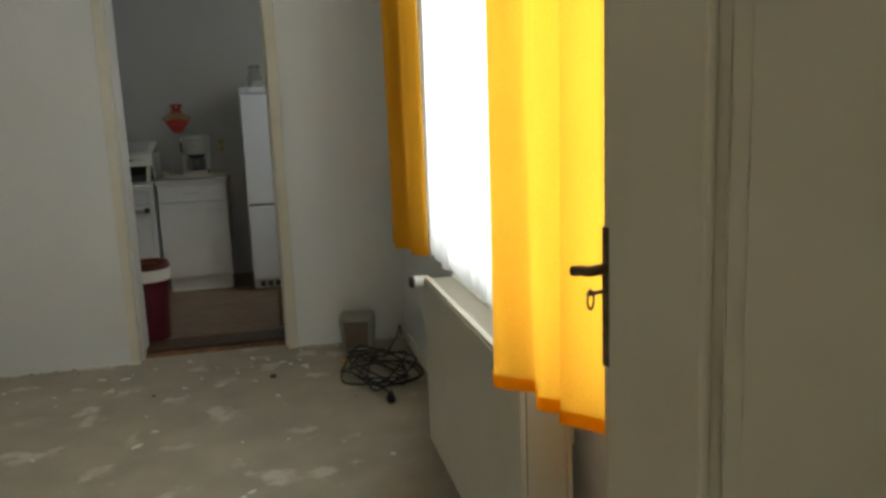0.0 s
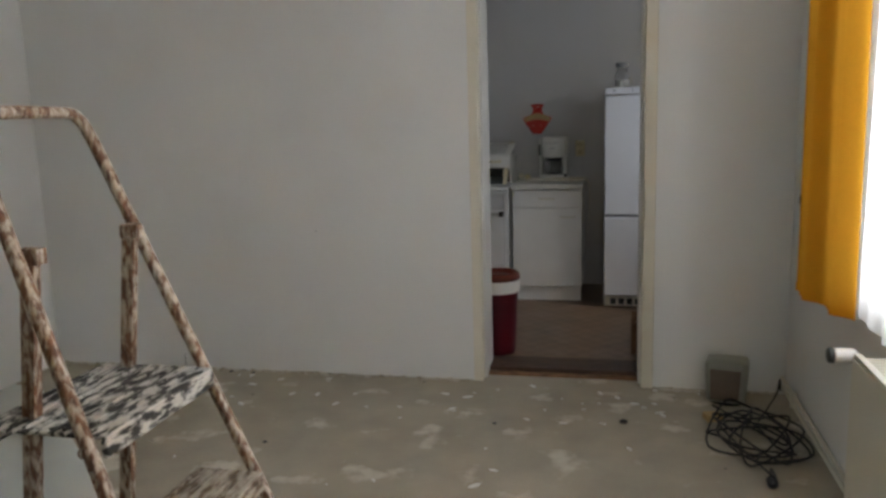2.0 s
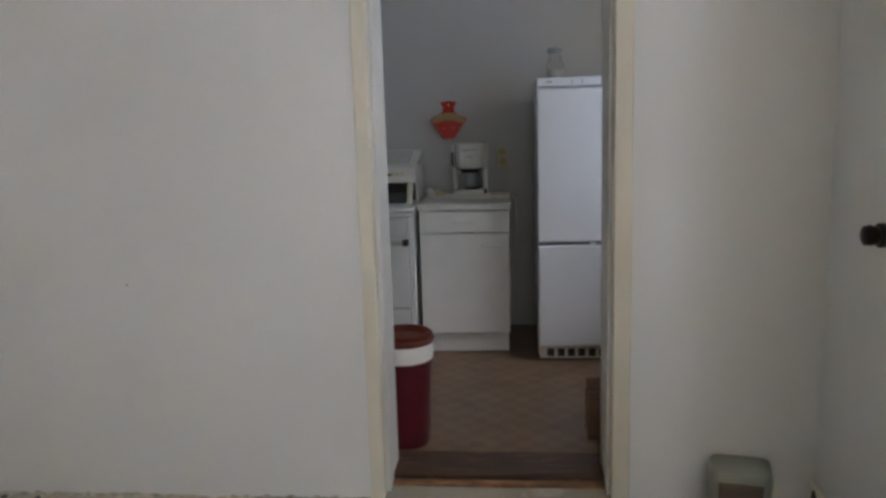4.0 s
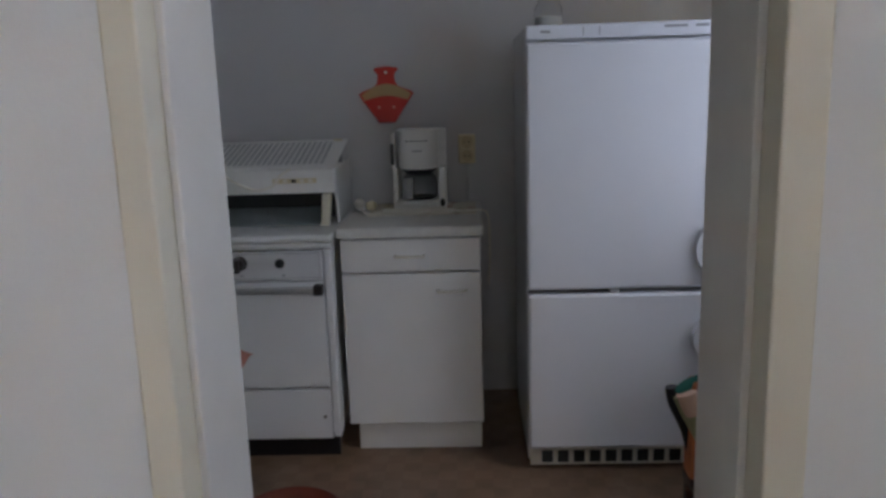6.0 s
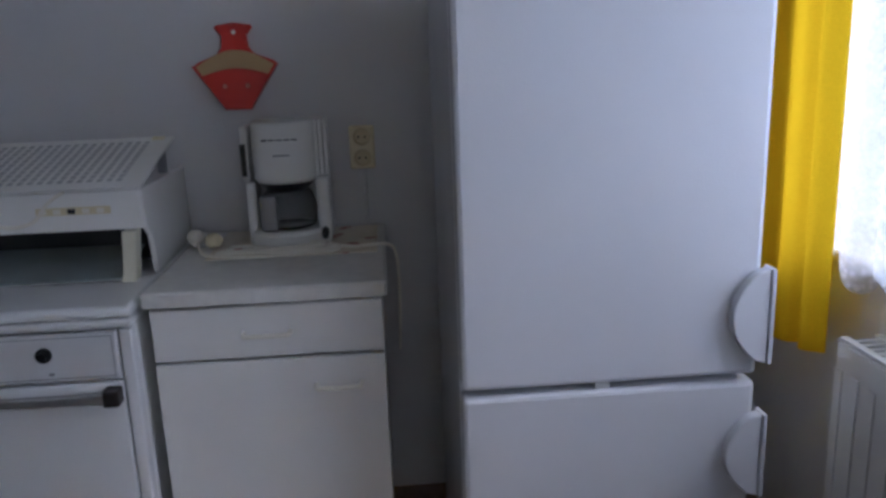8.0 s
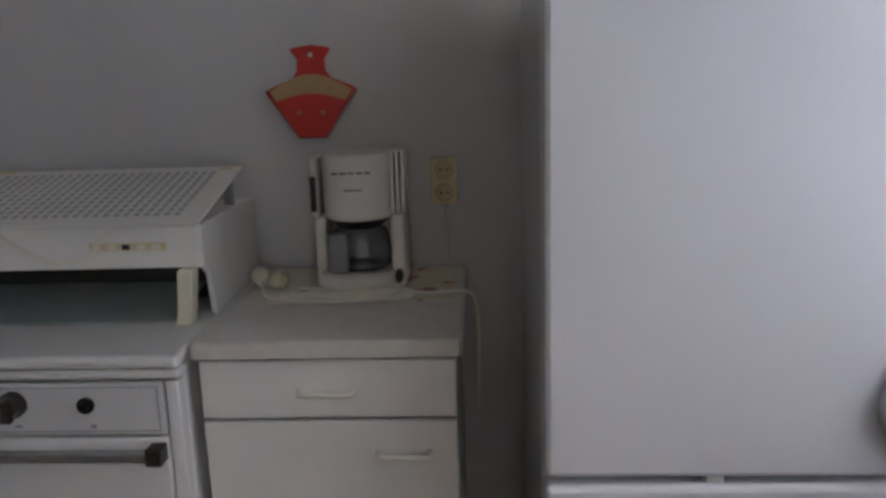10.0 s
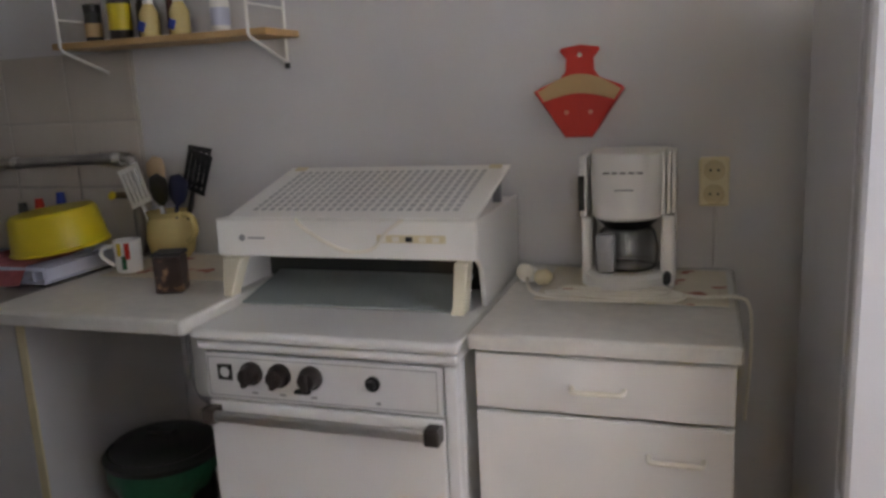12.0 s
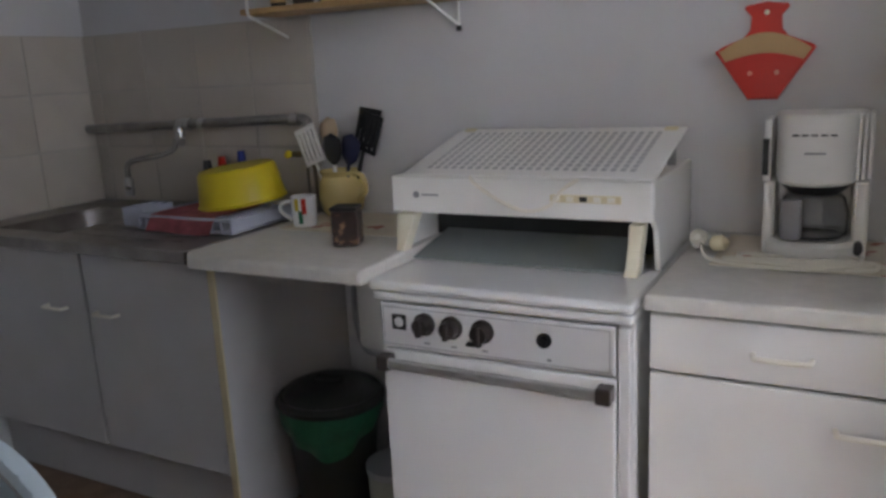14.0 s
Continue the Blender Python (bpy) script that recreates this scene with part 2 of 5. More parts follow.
SHEER = cloth("white_sheer", (0.88, 0.90, 0.92), 0.62, clear=0.05)
LACE = cloth("white_lace", (0.66, 0.69, 0.77), 0.6, clear=0.4, lace=True)
GLASS = glass_mat("clear_glass")
JUG_GLASS = glass_mat("jug_glass", (0.93, 0.94, 0.95))

# ---- building helpers ----
BASE = {}


def thing(name, base, label, category, group="", kind=""):
    ob = new(name)
    ob.location = base
    ob.empty_display_size = 0.05
    BASE[ob.name] = Vector(base)
    return tagged(ob, label, category, group, kind)


def part(name, bm, material, parent=None, label="", smooth=False):
    """Links a bmesh in world coordinates as one mesh object under a thing or part."""
    base = BASE[parent.name] if parent else Vector((0, 0, 0))
    bm.transform(Matrix.Translation(-base))
    bmesh.ops.recalc_face_normals(bm, faces=bm.faces)
    me = bpy.data.meshes.new(name)
    bm.to_mesh(me)
    bm.free()
    me.materials.append(material)
    if smooth:
        me.polygons.foreach_set("use_smooth", [True] * len(me.polygons))
        me.set_sharp_from_angle(angle=radians(38))
    ob = new(name, me)
    if parent:
        ob.parent = parent
    BASE[ob.name] = base
    if label:
        ob["label"] = label
    return ob


def box(x0, x1, y0, y1, z0, z1, r=0.0, into=None, turn=None):
    bm = bmesh.new()
    m = Matrix.Translation(((x0 + x1) / 2, (y0 + y1) / 2, (z0 + z1) / 2)) @ (turn or Matrix()) @ Matrix.Diagonal((x1 - x0, y1 - y0, z1 - z0, 1))
    bmesh.ops.create_cube(bm, size=1, matrix=m)
    if r:
        bmesh.ops.bevel(bm, geom=bm.edges[:], offset=r, segments=2, profile=0.5, affect="EDGES")
    return join(into, bm)


def join(into, bm):
    if into is None:
        return bm
    me = bpy.data.meshes.new("tmp")
    bm.to_mesh(me)
    into.from_mesh(me)
    bpy.data.meshes.remove(me)
    bm.free()
    return into


def lathe(cx, cy, rings, n=28, into=None, axis=None):
    """A turned body from (radius, height) rings; axis: a pose for the body, else upright at cx, cy."""
    bm = bmesh.new()
    loops = []
    for r, z in rings:
        loops.append([bm.verts.new((r * math.cos(2 * math.pi * i / n), r * math.sin(2 * math.pi * i / n), z)) for i in range(n)])
    for a, b in zip(loops, loops[1:]):
        for i in range(n):
            bm.faces.new((a[i], a[(i + 1) % n], b[(i + 1) % n], b[i]))
    if rings[0][0] > 1e-4:
        bm.faces.new(loops[0][::-1])
    if rings[-1][0] > 1e-4:
        bm.faces.new(loops[-1])
    bmesh.ops.remove_doubles(bm, verts=bm.verts[:], dist=1e-5)
    bm.transform(axis if axis is not None else Matrix.Translation((cx, cy, 0)))
    return join(into, bm)


def tube(points, r, n=8, into=None, closed=False):
    """A round bar along points."""
    bm = bmesh.new()
    pts = [Vector(p) for p in points]
    loops, up = [], None
    for i, p in enumerate(pts):
        d = (pts[min(i + 1, len(pts) - 1)] - pts[max(i - 1, 0)]).normalized()
        side = d.cross(up if up else Vector((0.31, 0.2, 0.93)))
        if side.length < 1e-3:
            side = d.cross(Vector((1, 0, 0)))
        side.normalize()
        up = side.cross(d).normalized()
        loops.append([bm.verts.new(p + r * (side * math.cos(2 * math.pi * k / n) + up * math.sin(2 * math.pi * k / n))) for k in range(n)])
    for a, b in zip(loops, loops[1:]):
        for k in range(n):
            bm.faces.new((a[k], a[(k + 1) % n], b[(k + 1) % n], b[k]))
    bm.faces.new(loops[0][::-1])
    bm.faces.new(loops[-1])
    return join(into, bm)


def smooth_path(points, steps=8):
    pts = [Vector(p) for p in points]
    out = []
    for i in range(len(pts) - 1):
        p0, p1, p2, p3 = pts[max(i - 1, 0)], pts[i], pts[i + 1], pts[min(i + 2, len(pts) - 1)]
        for k in range(steps):
            t = k / steps
            out.append(0.5 * (2 * p1 + (p2 - p0) * t + (2 * p0 - 5 * p1 + 4 * p2 - p3) * t * t + (3 * p1 - p0 - 3 * p2 + p3) * t ** 3))
    return out + [pts[-1]]


def prism(outline, a, b, plane="yz", r=0.0, into=None):
    """An outline drawn in a plane (yz, xz or xy), drawn out from a to b."""
    bm = bmesh.new()
    place = {"yz": lambda p, d: (d, p[0], p[1]), "xz": lambda p, d: (p[0], d, p[1]), "xy": lambda p, d: (p[0], p[1], d)}[plane]
    lo = [bm.verts.new(place(p, a)) for p in outline]
    hi = [bm.verts.new(place(p, b)) for p in outline]
    bm.faces.new(lo)
    bm.faces.new(hi[::-1])
    for i in range(len(lo)):
        j = (i + 1) % len(lo)
        bm.faces.new((lo[i], lo[j], hi[j], hi[i]))
    bmesh.ops.recalc_face_normals(bm, faces=bm.faces)
    if r:
        bmesh.ops.bevel(bm, geom=bm.edges[:], offset=r, segments=2, profile=0.5, affect="EDGES")
    return join(into, bm)


def drape(y0, y1, z0, z1, x, folds, depth, seed, lean=0.0, hem=0.0, scallop=0.0, gather=0.0, skew=0.0, rows=26, cols=140):
    """A hanging cloth along y with folds that widen downwards."""
    bm = bmesh.new()
    rnd = random.Random(seed)
    ph = [rnd.uniform(0, 6.28) for _ in range(4)]
    grid = []
    for j in range(rows + 1):
        v = j / rows
        line = []
        for i in range(cols + 1):
            u = i / cols
            a = 2 * math.pi * folds * u
            w = math.sin(a + ph[0] + 0.7 * math.sin(a * 0.37 + ph[1])) + 0.45 * math.sin(a * 1.73 + ph[2] + v)
            amp = depth * (0.55 + 0.45 * v)
            z = z1 + (z0 - z1) * v
            if scallop:
                z += v * v * scallop * math.sin(a * 1.0 + ph[3]) + v * v * hem * (u - 0.5)
            else:
                z += v * hem * (u - 0.5)
            mid = 1 - gather * math.sin(v * math.pi)
            yy = y0 + (y1 - y0) * (0.5 + (u - 0.5) * mid) + 0.35 * depth * math.sin(a + ph[1]) * v
            line.append(bm.verts.new((x + lean * v + skew * (0.5 - u) + amp * w * 0.6, yy, z)))
        grid.append(line)
    for a, b in zip(grid, grid[1:]):
        for i in range(cols):
            bm.faces.new((a[i], a[i + 1], b[i + 1], b[i]))
    return bm


# ---- the setting ----
HIGH = 2.72
LX0, LX1, LY0, LY1 = -3.30, 0.69, 1.20, 5.465
KX0, KX1, KY0, KY1 = -3.12, 0.735, 5.72, 7.75
DX0, DX1, DTOP = -0.765, 0.003, 2.02


def structure(name, bm, material, label, category, smooth=False):
    return tagged(part(name, bm, material, None, "", smooth), label, category, kind="structure")


structure("floor_living", box(LX0 - 0.2, LX1 + 0.3, -1.2, 5.60, -0.1, 0), CONCRETE, "bare beige screed floor with pale plaster stains", "floor")
structure("floor_kitchen", box(KX0 - 0.2, KX1 + 0.3, 5.80, KY1 + 0.2, -0.1, 0.018), VINYL, "worn brown parquet-print vinyl kitchen floor", "floor")
structure("threshold", box(DX0 - 0.02, DX1 + 0.02, 5.60, 5.80, -0.1, 0.035, 0.006), DARKWOOD, "dark worn wooden threshold with splintered edge", "threshold")
structure("threshold_edge", box(DX0 - 0.02, DX1 + 0.02, 5.565, 5.6005, -0.02, 0.014, 0.004), mat("rusty_wood", (0.26, 0.13, 0.06), 0.7, vary=0.4, scale=18, bump=0.4), "splintered reddish brown threshold edge", "threshold")
structure("ceiling_living", box(LX0 - 0.2, LX1 + 0.3, -1.2, 5.5, HIGH, HIGH + 0.1), CEIL, "plain white painted ceiling", "ceiling")
structure("ceiling_kitchen", box(KX0 - 0.2, KX1 + 0.3, 5.5, KY1 + 0.2, HIGH, HIGH + 0.1), CEIL_K, "unseen beige kitchen ceiling, darkened to cut bounce", "ceiling")
bm = box(LX0, DX0 - 0.06, LY1, KY0, -0.1, HIGH)
box(DX1 + 0.07, LX1, LY1, KY0, -0.1, HIGH, into=bm)
box(DX0 - 0.06, DX1 + 0.07, LY1, KY0, DTOP + 0.06, HIGH, into=bm)
structure("wall_partition", bm, PLASTER, "off-white plastered partition wall with a doorway", "wall")
bm = box(DX0 - 0.06, DX0 - 0.012, LY1 - 0.006, KY0 + 0.004, 0, DTOP + 0.06, 0.004)
structure("door_frame_left", bm, CREAM, "cream painted wooden door lining", "door frame")
structure("door_frame_right", box(DX1 + 0.012, DX1 + 0.07, LY1 - 0.006, KY0 + 0.004, 0, DTOP + 0.06, 0.004), CREAM, "cream painted wooden door lining", "door frame")
structure("door_frame_top", box(DX0 - 0.012, DX1 + 0.012, LY1 - 0.004, KY0 + 0.002, DTOP + 0.012, DTOP + 0.058, 0.004), CREAM, "cream painted wooden door head", "door frame")
structure("reveal_left", box(DX0 - 0.012, DX0, 5.52, KY0 + 0.006, 0.0, DTOP, 0.003), JAMB, "pale grey painted door reveal", "door frame")
structure("reveal_right", box(DX1, DX1 + 0.012, 5.52, KY0 + 0.006, 0.0, DTOP, 0.003), JAMB, "pale grey painted door reveal", "door frame")
structure("wall_left_living", box(LX0 - 0.2, LX0, LY0, KY0, -0.1, HIGH), PLASTER, "off-white plastered wall", "wall")
structure("wall_left_kitchen", box(KX0 - 0.2, KX0, KY0, KY1, -0.1, HIGH), PLASTER_K, "pale grey kitchen wall", "wall")
structure("wall_back_kitchen", box(KX0 - 0.2, KX1 + 0.25, KY1, KY1 + 0.2, -0.1, HIGH), PLASTER_K, "pale grey plastered kitchen wall", "wall")


def window_wall(name, x0, x1, y0, y1, wy0, wy1, wz0, wz1, material, label):
    bm = box(x0, x1, y0, wy0, -0.1, HIGH)
    box(x0, x1, wy1, y1, -0.1, HIGH, into=bm)
    box(x0, x1, wy0, wy1, -0.1, wz0, into=bm)
    box(x0, x1, wy0, wy1, wz1, HIGH, into=bm)
    return structure(name, bm, material, label, "wall")


window_wall("wall_window_living", LX1, LX1 + 0.28, LY0 - 0.2, 5.60, 2.24, 4.06, 0.80, 2.50, PLASTER, "off-white plastered outside wall with a window")
window_wall("wall_window_kitchen", KX1, KX1 + 0.28, 5.60, KY1 + 0.2, 6.00, 7.27, 0.83, 2.35, PLASTER_K, "grey plastered outside wall with a window")
bm = box(LX0 - 0.2, -0.20, LY0 - 0.2, LY0, -0.1, HIGH)
box(-0.20, 0.66, LY0 - 0.2, LY0, 2.05, HIGH, into=bm)
box(0.66, LX1, LY0 - 0.2, LY0, -0.1, HIGH, into=bm)
structure("wall_entrance", bm, PLASTER, "off-white plastered wall with the entrance doorway", "wall")
# Unseen hall, closed in; the opening is made up to hold the fill lamp.
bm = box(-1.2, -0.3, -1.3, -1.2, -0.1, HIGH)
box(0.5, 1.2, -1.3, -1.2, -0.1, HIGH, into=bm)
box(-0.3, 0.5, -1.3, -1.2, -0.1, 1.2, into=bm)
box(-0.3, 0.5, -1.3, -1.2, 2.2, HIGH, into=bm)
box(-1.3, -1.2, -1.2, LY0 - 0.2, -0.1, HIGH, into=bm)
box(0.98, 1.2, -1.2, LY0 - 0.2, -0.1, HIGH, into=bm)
structure("wall_hall", bm, PLASTER, "plain plastered unseen hallway walls with an added opening", "wall")


def window(name, y0, y1, z0, z1, x, mullions, sill_x0, label):
    w = thing(name, (x, (y0 + y1) / 2, z0), label, "window", kind="structure")
    bm = box(x, x + 0.06, y0, y1, z0, z0 + 0.06, 0.004)
    for a in (y0, y1 - 0.05, *mullions):
        box(x + 0.002, x + 0.058, a, a + 0.05, z0 + 0.06, z1 - 0.06, 0.004, into=bm)
    box(x, x + 0.06, y0, y1, z1 - 0.06, z1, 0.004, into=bm)
    part("window_frame", bm, CEIL, w)
    part("window_sill", box(sill_x0, x - 0.002, y0 + 0.002, y1 - 0.002, z0 + 0.002, z0 + 0.026, 0.005), CREAM, w)
    edges = [y0, *mullions, y1 - 0.05]
    for a, b in zip(edges, edges[1:]):
        pane = part("pane", box(x + 0.028, x + 0.034, a + 0.04, b + 0.01, z0 + 0.05, z1 - 0.05), GLASS, w)
        pane.visible_shadow = False


window("window_1", 2.24, 4.06, 0.80, 2.50, 0.87, (3.13,), 0.66, "white framed living room window behind sheer curtains")
window("window_2", 6.00, 7.27, 0.83, 2.35, 0.90, (6.62,), 0.70, "white framed kitchen window behind lace curtain")

# ---- living room ----


def curtain(name, bm, material, label, hem=None):
    """A hanging cloth; hem: the same cloth again, of which the lowest row is kept as a turned-up edge."""
    ob = part(name, bm, material, None, label, True)
    if hem:
        hem.verts.ensure_lookup_table()
        bmesh.ops.delete(hem, geom=hem.verts[:-2 * 141], context="VERTS")
        hem.verts.ensure_lookup_table()
        for upper, lower in zip(hem.verts[:141], hem.verts[141:]):
            upper.co = lower.co.lerp(upper.co, 0.4)
        bmesh.ops.translate(hem, verts=hem.verts[:], vec=(-0.003, 0, 0.001))
        part("hem", hem, material, ob, "doubled stitched hem", True)
    return tagged(ob, label, "curtain")


NEAR = dict(y0=2.30, y1=2.67, z0=0.722, z1=2.6, x=0.50, folds=2.7, depth=0.040, seed=3, skew=0.09)
FAR = dict(y0=4.07, y1=4.46, z0=0.738, z1=2.6, x=0.520, folds=2.3, depth=0.028, seed=8, skew=0.07)
curtain("curtain", drape(**NEAR), CURTAIN, "ochre yellow cotton curtain beside the window", drape(**NEAR))
curtain("curtain", drape(**FAR), CURTAIN, "ochre yellow cotton curtain gathered by the window", drape(**FAR))
curtain("sheer_curtain", drape(2.60, 4.14, 0.745, 2.58, 0.60, 15, 0.028, 5, scallop=0.012), SHEER, "white sheer net curtain hanging over the radiator")
rod = thing("curtain_rail", (0.56, 3.3, 2.6), "white curtain rail above the living room window", "curtain rail")
part("rail", box(0.45, 0.63, 2.15, 4.6, 2.6, 2.63, 0.006), PLASTICW, rod)
for y in (2.3, 4.4):
    part("bracket", box(0.60, 0.69, y, y + 0.03, 2.61, 2.65, 0.004), PLASTICW, rod)


def radiator(name, x0, x1, y0, y1, z0, z1, material, label, ribs):
    r = thing(name, ((x0 + x1) / 2, (y0 + y1) / 2, z0), label, "radiator")
    front = box(x0, x0 + 0.014, y0, y1, z0, z1 - 0.004, 0.004)
    if ribs:
        k = int((y1 - y0) / 0.055)
        for i in range(k):
            y = y0 + 0.03 + i * 0.055
            part("rib", box(x0 - 0.0035, x0 - 0.0005, y, y + 0.026, z0 + 0.04, z1 - 0.06, 0.0014), material, r)
    part("front_panel", front, material, r)
    part("back_panel", box(x1 - 0.014, x1, y0, y1, z0, z1 - 0.004, 0.004), material, r)
    for y in (y0, y1 - 0.006):
        part("side_cover", box(x0 + 0.016, x1 - 0.016, y, y + 0.006, z0 + 0.01, z1 - 0.006, 0.002), material, r)
    top = part("top_rim", box(x0 + 0.004, x0 + 0.022, y0, y1, z1 - 0.003, z1 + 0.006, 0.002), material, r)
    part("top_rim", box(x1 - 0.022, x1 - 0.004, y0, y1, z1 - 0.003, z1 + 0.006, 0.002), material, r)
    slats = bmesh.new()
    y = y0 + 0.012
    while y < y1 - 0.02:
        box(x0 + 0.022, x1 - 0.022, y, y + 0.011, z1 - 0.004, z1 + 0.003, into=slats)
        y += 0.024
    g = part("grille", slats, material, r)
    # Plain dark block gives the shade between the panels as colour.
    part("dark_inner", box(x0 + 0.02, x1 - 0.02, y0 + 0.01, y1 - 0.01, z0 + 0.04, z1 - 0.03), CHARCOAL, r, "dark block for the shaded inside")
    for y in (y0 + 0.15, y1 - 0.15):
        part("wall_bracket", box(x1 - 0.001, x1 + (LX1 - x1 if x1 < 0.69 else 0.036), y, y + 0.04, z1 - 0.25, z1 - 0.15), material, r)
    return r


rad = radiator("radiator", 0.50, 0.625, 2.69, 3.80, 0.10, 0.715, RADIATOR, "cream double panel radiator under the window", False)
side = Matrix.Translation((0.545, 3.80, 0.675)) @ Matrix.Rotation(radians(-90), 4, "X")
part("valve_body", lathe(0, 0, [(0.012, 0.0), (0.012, 0.15)], 14, axis=side), STEEL, rad, smooth=True)
knob = Matrix.Translation((0.545, 3.925, 0.675)) @ Matrix.Rotation(radians(-90), 4, "Y")
part("thermostat_knob", lathe(0, 0, [(0.016, 0.0), (0.021, 0.006), (0.021, 0.055), (0.018, 0.058)], 20, axis=knob), PLASTICW, rad, "white thermostat valve knob", True)
part("knob_cap", lathe(0, 0, [(0.0225, 0.058), (0.0225, 0.070), (0.016, 0.075)], 20, axis=knob), CHARCOAL, rad, "dark end cap", True)
pipes = thing("heating_pipes", (0.665, 4.7, 0.05), "two painted heating pipes along the wall foot", "pipes")
for z in (0.045, 0.085):
    part("pipe", tube([(0.672, 2.4, z), (0.672, 5.455, z)], 0.009), RADIATOR, pipes, smooth=True)
for y in (2.9, 4.2, 5.2):
    part("clip", box(0.66, 0.689, y, y + 0.02, 0.03, 0.10, 0.003), RADIATOR, pipes)
knobw = thing("wall_fitting", (0.66, 5.10, 0.982), "round black wall fitting beside the curtain", "wall fitting")
ax = Matrix.Translation((0.69, 5.10, 0.982)) @ Matrix.Rotation(radians(-90), 4, "Y")
part("base", lathe(0, 0, [(0.034, 0.0), (0.034, 0.012), (0.030, 0.016)], 24, axis=ax), BLACK, knobw, smooth=True)
part("stud", lathe(0, 0, [(0.022, 0.0165), (0.029, 0.034), (0.027, 0.050), (0.016, 0.056), (0.0, 0.057)], 24, axis=ax), BLACK, knobw, smooth=True)

# entrance door leaf, standing open beside the window
LATCH, HINGE = Vector((0.423, 2.02, 0)), Vector((0.640, 1.255, 0))
along = (HINGE - LATCH).normalized()
out = Vector((along.y, -along.x, 0))
if out.x > 0:
    out = -out
LEAF = Matrix((( along.x, out.x, 0, LATCH.x), (along.y, out.y, 0, LATCH.y), (0, 0, 1, 0), (0, 0, 0, 1)))
WIDE = (HINGE - LATCH).length
door = thing("door_1", (LATCH + HINGE) / 2, "cream painted panelled door standing open, worn brass lever", "door", kind="structure")


def leaf(bm):
    bm.transform(LEAF)
    return bm


bm = box(0.012, WIDE, -0.02, 0.0, 0.012, 2.02, 0.003)
part("leaf_core", leaf(bm), DOORP, door)
for a, b, c, d in ((0.0, 0.165, 0.01, 2.025), (WIDE - 0.13, WIDE, 0.01, 2.02)):
    part("stile", leaf(box(a, b, 0.0005, 0.016, c, d, 0.006)), DOORP, door)
for c, d in ((0.01, 0.16), (1.90, 2.02)):
    part("rail", leaf(box(0.166, WIDE - 0.131, 0.0005, 0.0155, c, d, 0.005)), DOORP, door)
for c, d in ((0.161, 1.899),):
    part("panel_moulding", leaf(box(0.185, WIDE - 0.15, 0.0005, 0.007, c + 0.02, d - 0.02, 0.005)), DOORP, door)
    part("panel_field", leaf(box(0.215, WIDE - 0.18, 0.0065, 0.010, c + 0.05, d - 0.05, 0.002)), DOORP, door)
part("closing_edge", leaf(box(-0.022, -0.0005, -0.03, 0.004, 0.012, 2.02, 0.004)), DOORP, door)
plate = part("lock_plate", leaf(box(-0.021, -0.006, 0.0042, 0.0075, 0.965, 1.155, 0.001)), RUSTY, door, "worn dark brass lock plate")
pts = [LEAF @ Vector(p) for p in ((-0.013, 0.006, 1.10), (-0.013, 0.028, 1.10), (-0.015, 0.036, 1.10), (-0.022, 0.039, 1.10), (-0.042, 0.037, 1.096))]
part("lever", tube(smooth_path(pts, 5), 0.0075, 10), RUSTY, door, "worn brass door lever", True)
part("key", leaf(lathe(0, 0, [(0.003, 0), (0.003, 0.031)], 8, axis=Matrix.Translation((-0.013, 0.007, 1.07)) @ Matrix.Rotation(radians(-90), 4, "X"))), RUSTY, door)
ring = [LEAF @ Vector((-0.013, 0.033 + 0.005 * math.cos(a), 1.062 + 0.013 * math.sin(a))) for a in [i * math.pi / 8 for i in range(17)]]
part("key_ring", tube(ring, 0.0018, 6), RUSTY, door, smooth=True)
for z in (0.25, 1.05, 1.8):
    part("hinge", leaf(lathe(0, 0, [(0.007, 0), (0.007, 0.08)], 10, axis=Matrix.Translation((WIDE + 0.009, 0.0, z)))), RUSTY, door, smooth=True)

CRX, SPX, SPZ = -2.485, -1.656, 0.785
SH0, SH1 = (-2.88, 4.85), (-2.04, 4.076)

# stepladder
lad = thing("stepladder", (-0.95, 2.84, 0), "old steel stepladder spattered with white and brown paint", "stepladder")


def rail_x(z):
    return -0.566 - 0.435 * z


def near_y(z):
    """The near rail spreads outwards to the foot."""
    return 2.66 + 0.15 * (z - 0.95)


FAR_Y, top = 3.025, 1.405
far_side = [Vector((rail_x(z), FAR_Y, max(z, 0.012))) for z in (0.0, 0.4, 0.8, 1.2, top - 0.06)]
far_side += [Vector((rail_x(top - 0.012), FAR_Y - 0.012, top - 0.012)), Vector((rail_x(top), FAR_Y - 0.06, top))]
near_side = [Vector((rail_x(top), near_y(top) + 0.06, top)), Vector((rail_x(top - 0.012), near_y(top) + 0.012, top - 0.012))]
near_side += [Vector((rail_x(z), near_y(z), max(z, 0.012))) for z in (top - 0.06, 1.2, 0.8, 0.4, 0.0)]
part("rail_loop", tube(smooth_path([*far_side, *near_side], 6), 0.0125, 12), SPECKLE, lad, smooth=True)
for y in (FAR_Y, near_y(0.0)):
    part("foot_cap", tube([(rail_x(0.0) + 0.001, y, 0.0), (rail_x(0.05), y, 0.05)], 0.016, 12), CHARCOAL, lad, "black rubber foot", True)
